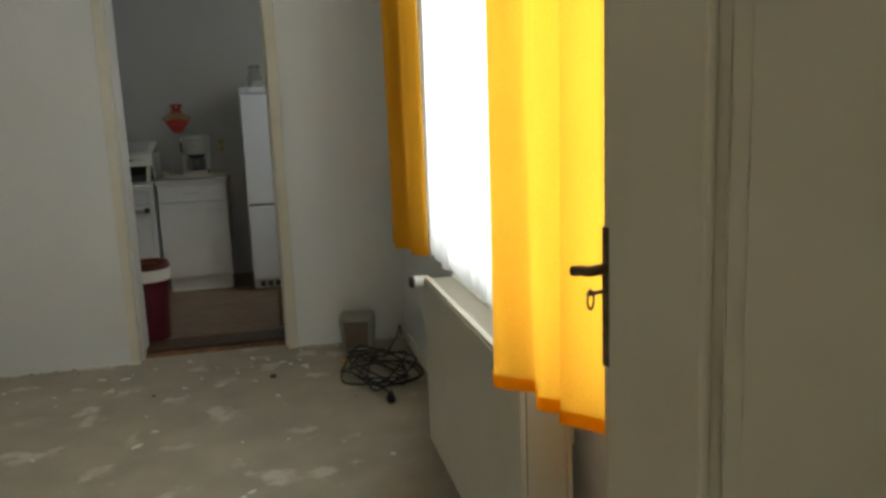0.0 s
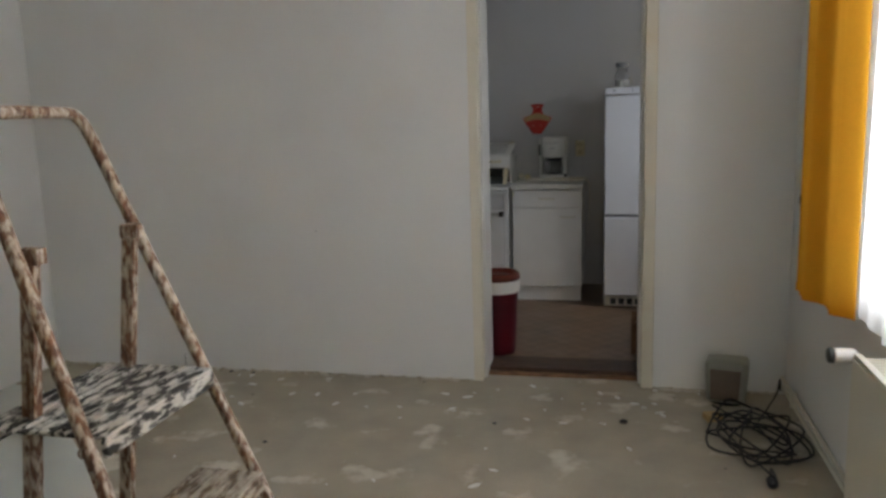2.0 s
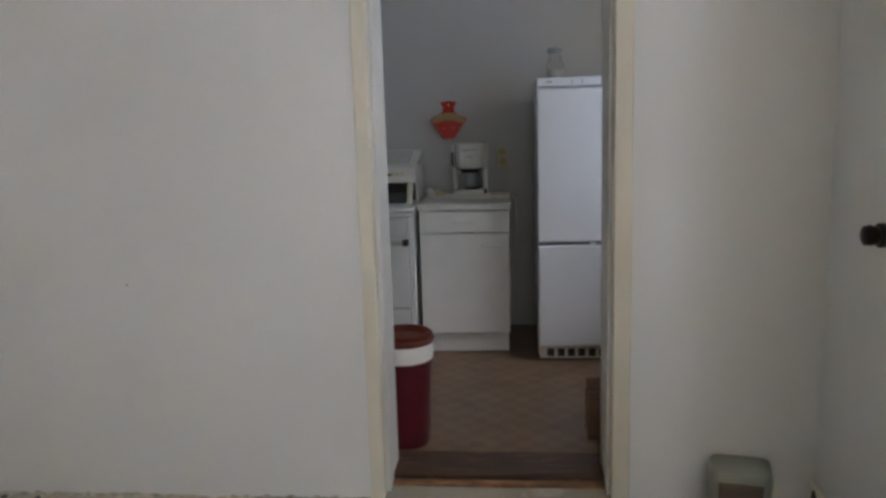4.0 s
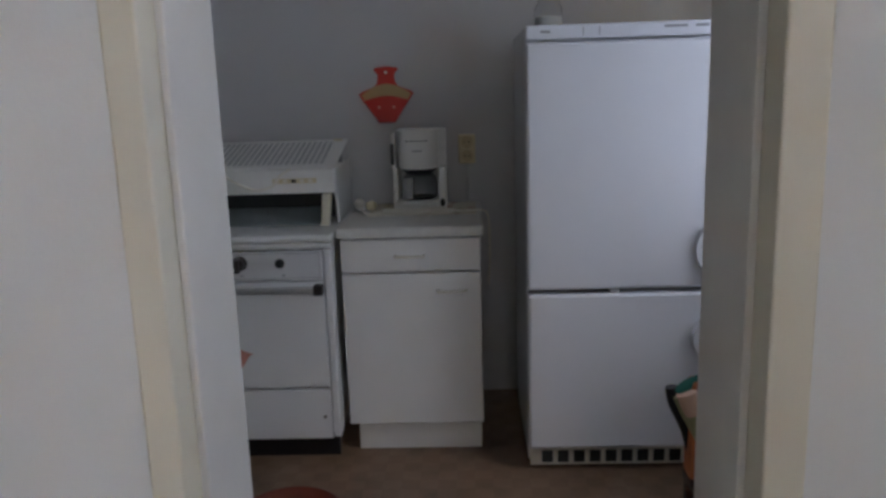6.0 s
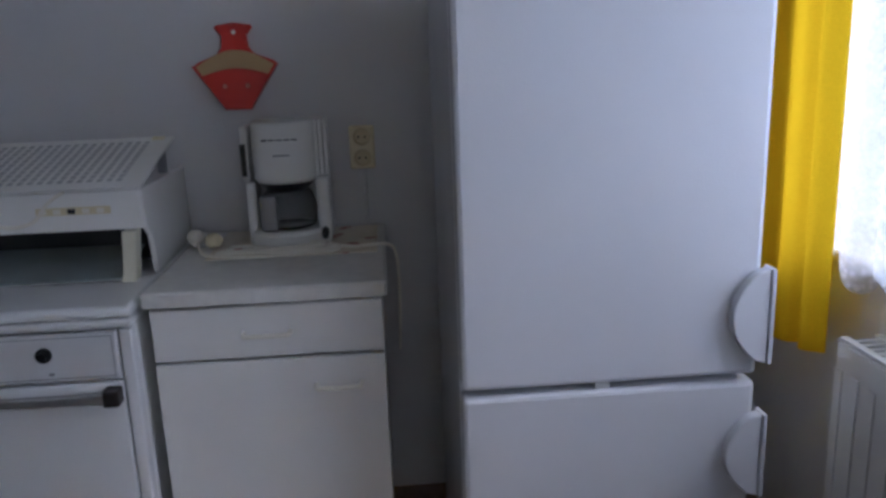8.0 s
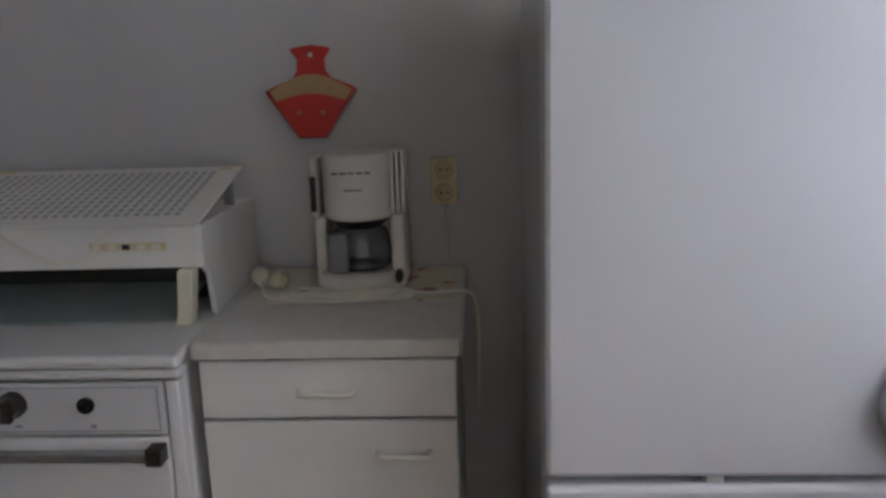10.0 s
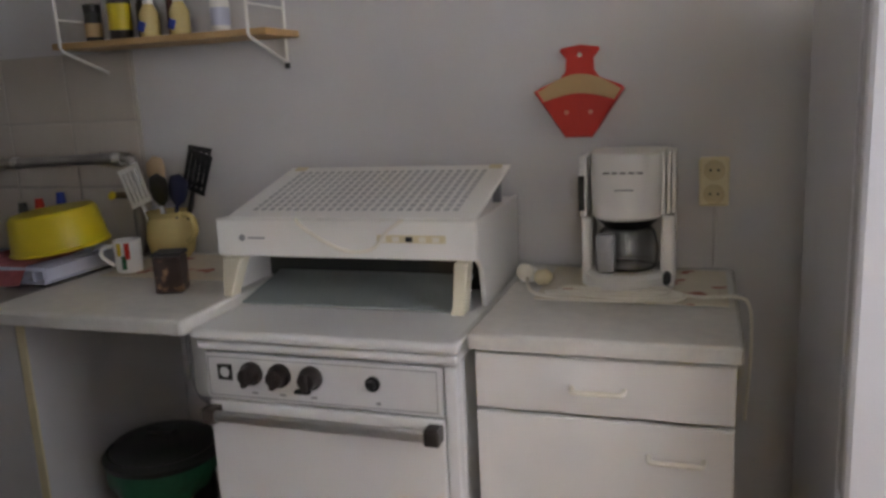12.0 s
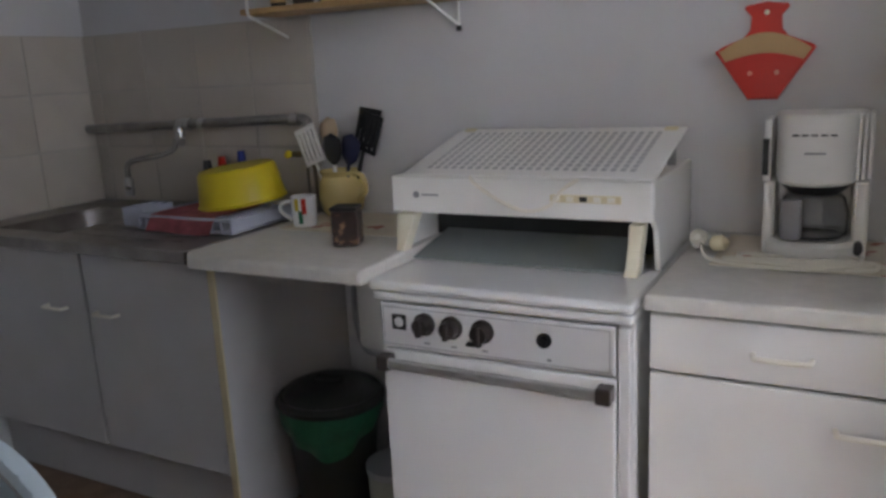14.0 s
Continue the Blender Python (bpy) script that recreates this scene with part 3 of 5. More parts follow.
for z, d in ((0.885, 0.25), (0.665, 0.15), (0.40, 0.15)):
    x, y0, y1 = rail_x(z), near_y(z) + 0.013, FAR_Y - 0.013
    upper = z > 0.8
    surface = STEPTOP if upper else STEPWORN
    st = part("step", box(x - d + 0.03, x + 0.03, y0, y1, z - 0.008, z, 0.003), surface, lad, "black step with white paint spatter" if upper else "worn step caked with pale paint")
    part("step_lip", box(x + 0.018, x + 0.030, y0, y1, z - 0.040, z - 0.0085, 0.003), surface, st)
    part("step_lip", box(x - d + 0.03, x - d + 0.042, y0, y1, z - 0.040, z - 0.0085, 0.003), surface, st)
    count = 9 if upper else 6
    for k in range(count):
        xx = x - d + 0.038 + k * (d - 0.02) / count
        part("tread_ridge", box(xx, xx + 0.009, y0 + 0.008, y1 - 0.008, z, z + 0.004, 0.0012), surface, st)
    for y in (y0 - 0.022, y1 + 0.014):
        part("rivet", lathe(0, 0, [(0.009, 0), (0.009, 0.006), (0.004, 0.009)], 10, axis=Matrix.Translation((x + 0.004, y, z - 0.02)) @ Matrix.Rotation(radians(90), 4, "X")), SPECKLE, st)
for y in (FAR_Y - 0.028, near_y(1.15) + 0.028):
    part("rear_leg", prism([(-1.082, 1.175), (-1.055, 1.175), (-1.197, 0.0), (-1.224, 0.0)], y - 0.010, y + 0.010, "xz", 0.002), SPECKLE, lad)
    part("hinge_plate", box(-1.086, -1.045, y - 0.014, y + 0.012, 1.155, 1.183, 0.003), SPECKLE, lad)
part("rear_brace", box(-1.188, -1.175, near_y(1.15) + 0.039, FAR_Y - 0.039, 0.30, 0.33, 0.003), SPECKLE, lad)
part("hook", tube(smooth_path([(-1.16, 2.675, 0.87), (-1.16, 2.67, 0.81), (-1.165, 2.665, 0.765), (-1.175, 2.665, 0.765), (-1.178, 2.665, 0.785)]), 0.005), BLACK, lad, smooth=True)

# fan heater and cable on the floor
ht = thing("fan_heater", (0.42, 5.32, 0), "small boxy fan heater with brown grille on floor", "heater")
HT = Matrix.Translation((0.405, 5.335, 0)) @ Matrix.Rotation(radians(-12), 4, "Z")


def heat(bm):
    bm.transform(HT)
    return bm


def rounded(w, d, r, n=5):
    out_line = []
    for cx0, cy0, a0 in ((w - r, d - r, 0), (r - w, d - r, 90), (r - w, r - d, 180), (w - r, r - d, 270)):
        out_line += [(cx0 + r * math.cos(radians(a0 + 90 * k / n)), cy0 + r * math.sin(radians(a0 + 90 * k / n))) for k in range(n + 1)]
    return out_line


shell = bmesh.new()
loops = []
for z, w, d in ((0.014, 0.080, 0.066), (0.02, 0.086, 0.072), (0.10, 0.092, 0.076), (0.185, 0.096, 0.080), (0.204, 0.090, 0.074), (0.210, 0.070, 0.056)):
    loops.append([shell.verts.new((x, y, z)) for x, y in rounded(w, d, 0.034)])
for lo_, hi_ in zip(loops, loops[1:]):
    for k in range(len(lo_)):
        shell.faces.new((lo_[k], lo_[(k + 1) % len(lo_)], hi_[(k + 1) % len(lo_)], hi_[k]))
shell.faces.new(loops[0][::-1])
shell.faces.new(loops[-1])
part("shell", heat(shell), HEATSHELL, ht, "grey-green plastic shell", True)
part("grille", heat(prism([(-0.066, 0.030), (0.058, 0.030), (0.066, 0.176), (-0.070, 0.176)], -0.086, -0.074, "xz", 0.003)), HEATER, ht, "brown front grille")
for k in range(12):
    part("grille_bar", heat(box(-0.062, 0.056, -0.0895, -0.0862, 0.037 + k * 0.0115, 0.042 + k * 0.0115, 0.001)), HEATER, ht)
part("foot_ring", heat(tube([(0.075 * math.cos(k * math.pi / 12), 0.065 * math.sin(k * math.pi / 12), 0.007) for k in range(25)], 0.007, 8)), BLACK, ht, "", True)
cb = thing("extension_cable", (0.45, 4.8, 0), "tangled black extension cable heaped on the floor", "cable")
rnd = random.Random(4)
pts = [(0.33, 5.22, 0.02)]
for i in range(40):
    a = i * 1.25 + rnd.uniform(-0.8, 0.8)
    r = rnd.uniform(0.10, 0.30)
    pts.append((min(0.65, 0.465 + 0.75 * r * math.cos(a)), 4.84 + 1.25 * r * math.sin(a), 0.008 + 0.09 * rnd.random() * (1 - r * 2.2) + 0.008 * (i % 4)))
pts += [(0.47, 4.60, 0.01), (0.45, 4.50, 0.01)]
part("cord", tube(smooth_path(pts, 6), 0.0048, 6), RUBBER, cb, smooth=True)
part("plug", lathe(0, 0, [(0.010, 0), (0.020, 0.012), (0.020, 0.04), (0.012, 0.052)], 16, axis=Matrix.Translation((0.452, 4.50, 0.021)) @ Matrix.Rotation(radians(100), 4, "X")), BLACK, cb, "black mains plug", True)
part("cord_end", tube(smooth_path([(0.50, 5.05, 0.02), (0.60, 5.22, 0.08), (0.64, 5.35, 0.11), (0.655, 5.40, 0.04)], 8), 0.004, 6), RUBBER, cb, smooth=True)
tagged(part("wood_offcut", box(0.28, 0.35, 5.06, 5.12, 0, 0.03, 0.003, turn=Matrix.Rotation(0.3, 4, "Z")), PAPER), "small pale wooden offcut lying on the floor", "offcut")
for i in range(42):
    x, y = rnd.uniform(-2.6, 0.4), rnd.uniform(2.9, 5.44)
    if i > 26:
        y = rnd.uniform(5.40, 5.455)
        x = rnd.uniform(-2.8, -0.85) if i % 3 else rnd.uniform(0.08, 0.5)
    s = rnd.uniform(0.004, 0.012)
    tagged(part("debris", lathe(x, y, [(s, 0), (s * 1.2, s * 0.3), (s * 0.5, s * 0.7)], 5), (PLASTER, CHARCOAL, CONCRETE)[i % 3]), "small crumb of debris on the screed floor", "debris", "floor crumbs")
tagged(part("debris", lathe(-0.072, 5.004, [(0.016, 0), (0.02, 0.006), (0.008, 0.014)], 7), CHARCOAL), "dark crumb of debris on the screed floor", "debris", "floor crumbs")

def ragged_foot(name, x0, x1, seed):
    """Broken plaster and dirt along the foot of the partition wall."""
    bm, r = bmesh.new(), random.Random(seed)
    n = int((x1 - x0) / 0.018)
    lines = []
    for i in range(n + 1):
        x = x0 + (x1 - x0) * i / n
        w = 0.012 + 0.030 * r.random() ** 2 + 0.010 * math.sin(x * 7.0)
        h = 0.004 + 0.012 * r.random() ** 3
        lines.append([bm.verts.new(p) for p in ((x, LY1 + 0.001, h), (x, LY1 - 0.3 * w, h * 0.8), (x, LY1 - abs(w), 0.0015), (x, LY1 - abs(w), -0.002))])
    for p, q in zip(lines, lines[1:]):
        for k in range(3):
            bm.faces.new((p[k], q[k], q[k + 1], p[k + 1]))
    structure(name, bm, RUBBLE, "crumbled plaster and dirt along the wall foot", "rubble")


RUBBLE = mat("crumbled_plaster", (0.38, 0.34, 0.27), 0.95, vary=0.35, scale=25, bump=0.6, fine=90, second=(0.56, 0.53, 0.46), cut=(0.45, 0.60))
ragged_foot("rubble_edge_1", LX0 + 0.01, DX0 - 0.062, 5)
ragged_foot("rubble_edge_2", DX1 + 0.072, LX1 - 0.03, 6)
for i in range(70):
    x, y, w = rnd.uniform(-2.6, 0.3), rnd.uniform(3.0, 5.4), rnd.uniform(0.008, 0.03)
    if i % 2:
        y = rnd.uniform(4.9, 5.42)
    flake = lathe(0, 0, [(w, 0.0), (w * 0.9, 0.002), (0.0, 0.003)], 7, axis=Matrix.Translation((x, y, 0)) @ Matrix.Rotation(rnd.uniform(0, 3), 4, "Z") @ Matrix.Diagonal((1, 0.45, 1, 1)))
    tagged(part("plaster_flake", flake, PLASTER), "thin pale flake of plaster on the screed floor", "flake", "plaster flakes")

structure("wall_crack", prism([(CRX - 0.002, 0.0), (CRX + 0.002, 0.0), (CRX + 0.003, 0.05), (CRX + 0.001, 0.09), (CRX - 0.001, 0.09), (CRX - 0.001, 0.04)], 5.4635, 5.466, "xz"), CHARCOAL, "short dark crack at the wall foot", "crack")
structure("wall_spot", lathe(0, 0, [(0.004, 0), (0.003, 0.002)], 8, axis=Matrix.Translation((SPX, 5.465, SPZ)) @ Matrix.Rotation(radians(90), 4, "X")), GREY, "small grey spot on the wall", "spot")
ds = bmesh.new()
vs = []
rnd2 = random.Random(9)
for i in range(13):
    row = []
    for j in range(17):
        u, v = i / 12, j / 16
        edge = Vector(SH0).lerp(Vector(SH1), v * 1.7 - 0.25)
        far = edge + Vector((-0.95, 0.12))
        p = edge.lerp(far, u)
        row.append(ds.verts.new((max(p.x, -3.28), p.y, 0.004 + 0.006 * rnd2.random() * (u > 0))))
    vs.append(row)
for i in range(12):
    for j in range(16):
        ds.faces.new((vs[i][j], vs[i + 1][j], vs[i + 1][j + 1], vs[i][j + 1]))
tagged(part("dust_sheet", ds, mat("pale_dust_sheet", (0.60, 0.63, 0.60), 0.7, vary=0.04, bump=0.1), None, "", True), "pale grey-green dust sheet spread on the floor", "dust sheet")

# ---- kitchen ----


def handle(x0, x1, y, z, parent, material=None):
    pts = [(x0, y, z), (x0 + 0.003, y - 0.020, z), (x0 + 0.012, y - 0.026, z), (x1 - 0.012, y - 0.026, z), (x1 - 0.003, y - 0.020, z), (x1, y, z)]
    return part("handle", tube(smooth_path(pts, 4), 0.0055, 8), material or CREAMPLASTIC, parent, "cream bow handle", True)


# base cabinet with drawer
F = 7.15
cab = thing("base_cabinet", (-0.58, 7.45, 0.018), "white laminate base cabinet with one drawer and door", "cabinet")
part("body", box(-0.826, -0.339, F + 0.04, 7.70, 0.13, 0.826, 0.002), LAMINATE, cab)
part("plinth", box(-0.80, -0.345, F + 0.035, F + 0.06, 0.018, 0.129, 0.002), LAMINATE, cab)
d1 = part("drawer_front", box(-0.828, -0.337, F, F + 0.018, 0.704, 0.820, 0.003), LAMINATE, cab)
handle(-0.635, -0.535, F, 0.760, d1)
d2 = part("cabinet_door", box(-0.828, -0.337, F, F + 0.018, 0.132, 0.696, 0.003), LAMINATE, cab)
handle(-0.49, -0.39, F, 0.632, d2)
wt = tagged(part("worktop", box(-0.836, -0.327, 7.138, 7.745, 0.828, 0.862, 0.006), WORKTOP), "pale speckled laminate worktop on the base cabinet", "worktop")
part("edge_band", box(-0.834, -0.329, 7.1345, 7.1378, 0.830, 0.859, 0.001), WORKTOP, wt)
for x in (-0.8385, -0.3268):
    part("side_band", box(x, x + 0.002, 7.140, 7.743, 0.830, 0.859), WORKTOP, wt)
tagged(part("placemat", box(-0.76, -0.345, 7.40, 7.71, 0.862, 0.865, 0.001), PLACEMAT), "cream placemat with red print on the worktop", "placemat")

# coffee maker
cx, cy = -0.565, 7.54
cm = thing("coffee_maker", (cx, cy, 0.865), "white plastic filter coffee maker with glass jug", "coffee maker")
part("base", lathe(cx, cy, [(0.09, 0.865), (0.095, 0.872), (0.095, 0.90), (0.085, 0.908), (0.0, 0.908)], 36), PLASTICW, cm, smooth=True)
part("foot", box(cx - 0.10, cx + 0.10, cy + 0.02, cy + 0.14, 0.866, 0.902, 0.008), PLASTICW, cm)
part("column", box(cx - 0.098, cx + 0.098, cy + 0.085, cy + 0.155, 0.903, 1.176, 0.014), PLASTICW, cm)
part("filter_housing", lathe(cx, cy, [(0.072, 1.028), (0.080, 1.036), (0.082, 1.17), (0.078, 1.178), (0.0, 1.18)], 36), PLASTICW, cm, smooth=True)
part("drip_ring", lathe(cx, cy, [(0.050, 1.006), (0.072, 1.0275)], 30), BLACK, cm, "black drip stop ring", True)
for i in range(3):
    part("rib", box(cx + 0.076 + i * 0.011, cx + 0.084 + i * 0.011, cy - 0.022 + i * 0.012, cy + 0.084, 1.037, 1.177, 0.002), PLASTICW, cm)
part("left_pillar", box(cx - 0.103, cx - 0.078, cy - 0.018, cy + 0.084, 0.866, 1.030, 0.008), PLASTICW, cm)
part("right_pillar", box(cx + 0.074, cx + 0.106, cy - 0.03, cy + 0.084, 0.866, 1.036, 0.008), PLASTICW, cm)
part("side_fin", box(cx - 0.106, cx - 0.09, cy - 0.02, cy + 0.084, 1.031, 1.168, 0.004), PLASTICW, cm)
part("water_gauge", box(cx - 0.108, cx - 0.094, cy - 0.0225, cy - 0.0205, 1.045, 1.125), CHARCOAL, cm, "dark water level window")
for i in range(5):
    part("vent_slot", box(cx - 0.045 + i * 0.018, cx - 0.032 + i * 0.018, cy - 0.0845, cy - 0.078, 1.136, 1.139), CHARCOAL, cm)
part("name_bar", box(cx - 0.02, cx + 0.02, cy - 0.0835, cy - 0.080, 1.098, 1.1015), GREY, cm)
part("switch", lathe(0, 0, [(0.010, 0), (0.010, 0.006), (0.0, 0.007)], 16, axis=Matrix.Translation((cx + 0.090, cy - 0.0295, 0.895)) @ Matrix.Rotation(radians(90), 4, "X") @ Matrix.Diagonal((1, 1.5, 3, 1))), BLACK, cm, "oval black switch", True)
jug = part("jug", lathe(cx, cy, [(0.058, 0.910), (0.068, 0.918), (0.070, 0.96), (0.062, 0.995), (0.055, 1.002), (0.052, 1.002), (0.059, 0.994), (0.067, 0.96), (0.065, 0.919), (0.0, 0.914)], 32), JUG_GLASS, cm, "clear glass coffee jug", True)
part("jug_handle", box(cx - 0.062, cx - 0.018, cy - 0.096, cy - 0.066, 0.915, 1.004, 0.010), GREY, jug, "wide grey jug handle", True)
part("jug_lid", lathe(cx, cy, [(0.053, 1.0025), (0.045, 1.005), (0.0, 1.0055)], 28), GREY, jug, "", True)
wc = thing("appliance_cord", (cx, 7.42, 0.865), "cream appliance cord coiled in front of the coffee maker", "cord")
pts = [(-0.80, 7.52, 0.885), (-0.77, 7.44, 0.869), (-0.70, 7.40, 0.869), (-0.60, 7.385, 0.870), (-0.50, 7.40, 0.871), (-0.44, 7.44, 0.870), (-0.48, 7.415, 0.878), (-0.58, 7.40, 0.879), (-0.66, 7.41, 0.876), (-0.60, 7.395, 0.884), (-0.48, 7.425, 0.882), (-0.40, 7.44, 0.870), (-0.33, 7.46, 0.868), (-0.300, 7.47, 0.84), (-0.295, 7.49, 0.72), (-0.30, 7.55, 0.55)]
part("cord", tube(smooth_path(pts, 6), 0.0042, 6), WHITECABLE, wc, smooth=True)
part("plug", lathe(0, 0, [(0.012, 0), (0.020, 0.01), (0.020, 0.034), (0.008, 0.048)], 14, axis=Matrix.Translation((-0.805, 7.55, 0.888)) @ Matrix.Rotation(radians(75), 4, "X")), CREAMPLASTIC, wc, "cream mains plug", True)
for seed, lift in ((0, 0.0), (1, 0.006)):
    loop = [(-0.585 + (0.150 - 0.03 * seed) * math.cos(a), 7.428 + (0.030 + 0.012 * seed) * math.sin(a) + 0.008 * math.sin(3 * a), 0.8695 + lift + 0.004 * (1 + math.sin(2 * a + seed))) for a in [k * math.pi / 16 for k in range(33)]]
    part("cord_loop", tube(loop, 0.0042, 6), WHITECABLE, wc, smooth=True)
part("second_plug", lathe(0, 0, [(0.010, 0), (0.018, 0.008), (0.019, 0.030), (0.007, 0.042)], 14, axis=Matrix.Translation((-0.775, 7.50, 0.886)) @ Matrix.Rotation(radians(80), 4, "Y")), YELLOWED, wc, "yellowed mains plug", True)
part("adapter", box(-0.825, -0.785, 7.545, 7.585, 0.8625, 0.895, 0.008), PLASTICW, wc)

# filter holder on the wall
fh = thing("filter_holder", (-0.70, 7.74, 1.2), "red plastic coffee filter holder with brown filters on wall", "filter holder")


def fan(cx, z0, pts):
    return [(cx + x, z0 + z) for x, z in pts]


back = [(-0.032, 0), (0.032, 0), (0.112, 0.118), (0.102, 0.127), (0.05, 0.148), (0.036, 0.165), (0.034, 0.195), (0.05, 0.215), (0.046, 0.222), (0.0, 0.229), (-0.046, 0.222), (-0.05, 0.215), (-0.034, 0.195), (-0.036, 0.165), (-0.05, 0.148), (-0.102, 0.127), (-0.112, 0.118)]
part("back_plate", prism(fan(-0.70, 1.198, back), 7.743, 7.749, "xz"), RED, fh)
arc = [(-0.104, 0.116)] + [(-0.104 + 0.208 * i / 12, 0.116 + 0.042 * math.sin(math.pi * i / 12)) for i in range(1, 12)] + [(0.104, 0.116)]
part("paper_filter", prism(fan(-0.70, 1.198, [(-0.030, 0.006), (0.030, 0.006), *reversed(arc)]), 7.722, 7.742, "xz"), PAPER, fh, "stack of brown paper filters")
arc2 = [(-0.094 + 0.188 * i / 12, 0.090 + 0.020 * math.sin(math.pi * i / 12)) for i in range(13)]
part("front_plate", prism(fan(-0.70, 1.198, [(-0.030, 0.004), (0.030, 0.004), *reversed(arc2)]), 7.714, 7.7215, "xz", 0.002), RED, fh)
for sgn in (-1, 1):
    part("side_wall", prism(fan(-0.70, 1.198, [(sgn * 0.032, 0.0), (sgn * 0.112, 0.118), (sgn * 0.106, 0.12), (sgn * 0.027, 0.003)]), 7.714, 7.743, "xz"), RED, fh)
    part("rivet", lathe(0, 0, [(0.006, 0), (0.004, 0.003)], 12, axis=Matrix.Translation((-0.70 + sgn * 0.03, 7.714, 1.262)) @ Matrix.Rotation(radians(90), 4, "X")), SALMON, fh)
part("hanging_hole", lathe(0, 0, [(0.006, 0), (0.005, 0.002)], 12, axis=Matrix.Translation((-0.70, 7.743, 1.402)) @ Matrix.Rotation(radians(90), 4, "X")), CREAMPLASTIC, fh)

# double wall socket
so = thing("wall_socket", (-0.376, 7.74, 1.02), "yellowed double wall socket", "socket")
part("plate", box(-0.411, -0.341, 7.728, 7.7495, 1.022, 1.142, 0.006), YELLOWED, so)
for z in (1.053, 1.111):
    axs = Matrix.Translation((-0.376, 7.728, z)) @ Matrix.Rotation(radians(90), 4, "X")
    w = part("outlet", lathe(0, 0, [(0.025, 0.0), (0.025, 0.004), (0.021, 0.004), (0.019, 0.001), (0.0, 0.001)], 24, axis=axs), OUTLET, so, "darker round outlet", True)
    for dx in (-0.009, 0.009):
        part("pin_hole", lathe(0, 0, [(0.0032, 0.0012), (0.0032, 0.002)], 10, axis=Matrix.Translation((dx, 0, 0)) @ axs), BLACK, w)
part("conduit", tube([(-0.372, 7.743, 1.02), (-0.372, 7.743, 0.87)], 0.005), PLASTER_K, so)

# fridge freezer
fr = thing("fridge_freezer", (0.115, 7.3, 0.018), "tall white fridge freezer with curved door handles", "fridge")
part("cabinet", box(-0.186, 0.416, 7.035, 7.62, 0.04, 1.51, 0.006), FRIDGE, fr)
part("top_panel", box(-0.186, 0.416, 6.978, 7.034, 1.468, 1.512, 0.006), FRIDGE, fr)
for a, b, z in ((-0.14, -0.11, 1.488), (0.24, 0.31, 1.494), (0.335, 0.375, 1.494)):
    part("panel_mark", box(a, b, 6.9765, 6.9785, z, z + 0.007), GREY, fr)
for x in (-0.01, 0.04):
    part("panel_mark", box(x, x + 0.003, 6.9765, 6.9785, 1.478, 1.502), GREY, fr)
up = part("fridge_door", box(-0.186, 0.416, 6.975, 7.028, 0.668, 1.460, 0.010), FRIDGE, fr)
lo = part("freezer_door", box(-0.186, 0.416, 6.975, 7.028, 0.106, 0.652, 0.010), FRIDGE, fr)
part("door_gasket", box(-0.178, 0.408, 7.0285, 7.0345, 0.11, 1.45), GREY, fr)
part("lock_tab", box(0.085, 0.115, 6.985, 7.02, 0.653, 0.667, 0.002), PLASTICW, fr)
for z0, z1, p in ((0.700, 0.897, up), (0.405, 0.590, lo)):
    zm, h = (z0 + z1) / 2, (z1 - z0) / 2
    outl = [(0.422, z0), (0.422, z1)] + [(0.412 - 0.062 * math.sin(math.pi * (i + 0.5) / 14) ** 0.7, z1 - (z1 - z0) * (i + 0.5) / 14) for i in range(14)]
    part("handle", prism(outl, 6.948, 6.9745, "xz", 0.004), FRIDGE, p, "curved moulded white handle")
    part("handle_grip", box(0.4225, 0.432, 6.944, 6.985, z0, z1, 0.003), FRIDGE, p)
part("plinth", box(-0.18, 0.41, 7.01, 7.034, 0.03, 0.100, 0.003), CREAMPLASTIC, fr)
for i in range(10):
    part("vent_opening", box(-0.14 + i * 0.055, -0.102 + i * 0.055, 7.005, 7.0095, 0.042, 0.085, 0.001), CHARCOAL, fr)
for x in (-0.16, 0.39):
    for y in (7.06, 7.58):
        part("foot", lathe(x, y, [(0.018, 0.018), (0.018, 0.041)], 14), BLACK, fr)
jar = thing("storage_jar", (-0.07, 7.42, 1.51), "clear glass jar with white contents on the fridge", "jar")
part("glass_body", lathe(-0.07, 7.42, [(0.045, 1.5125), (0.05, 1.52), (0.05, 1.60), (0.035, 1.63), (0.03, 1.66)], 24), JUG_GLASS, jar, smooth=True)
part("contents", lathe(-0.07, 7.42, [(0.04, 1.5155), (0.044, 1.522), (0.042, 1.57), (0.0, 1.575)], 20), PLASTICW, jar, "white contents", True)
part("lid", lathe(-0.07, 7.42, [(0.036, 1.66), (0.044, 1.665), (0.044, 1.69), (0.0, 1.695)], 24), GREY, jar, "grey screw lid", True)

# gas cooker
SX0, SX1, SF = -1.448, -0.856, 7.11
st = thing("gas_cooker", (-1.15, 7.4, 0.018), "old white enamel gas cooker with three brown knobs", "cooker")
part("body", box(SX0, SX1, SF + 0.04, 7.70, 0.10, 0.800, 0.004), WHITE, st)
part("lower_lid", box(SX0 - 0.004, SX1 + 0.004, SF - 0.004, 7.71, 0.803, 0.822, 0.006), WHITE, st)
part("lid", box(SX0 - 0.010, SX1 + 0.008, SF - 0.012, 7.715, 0.826, 0.850, 0.009), WHITE, st)
pan = part("control_panel", box(SX0 + 0.012, SX1 - 0.03, SF, SF + 0.019, 0.690, 0.796, 0.004), PANELSTEEL, st)
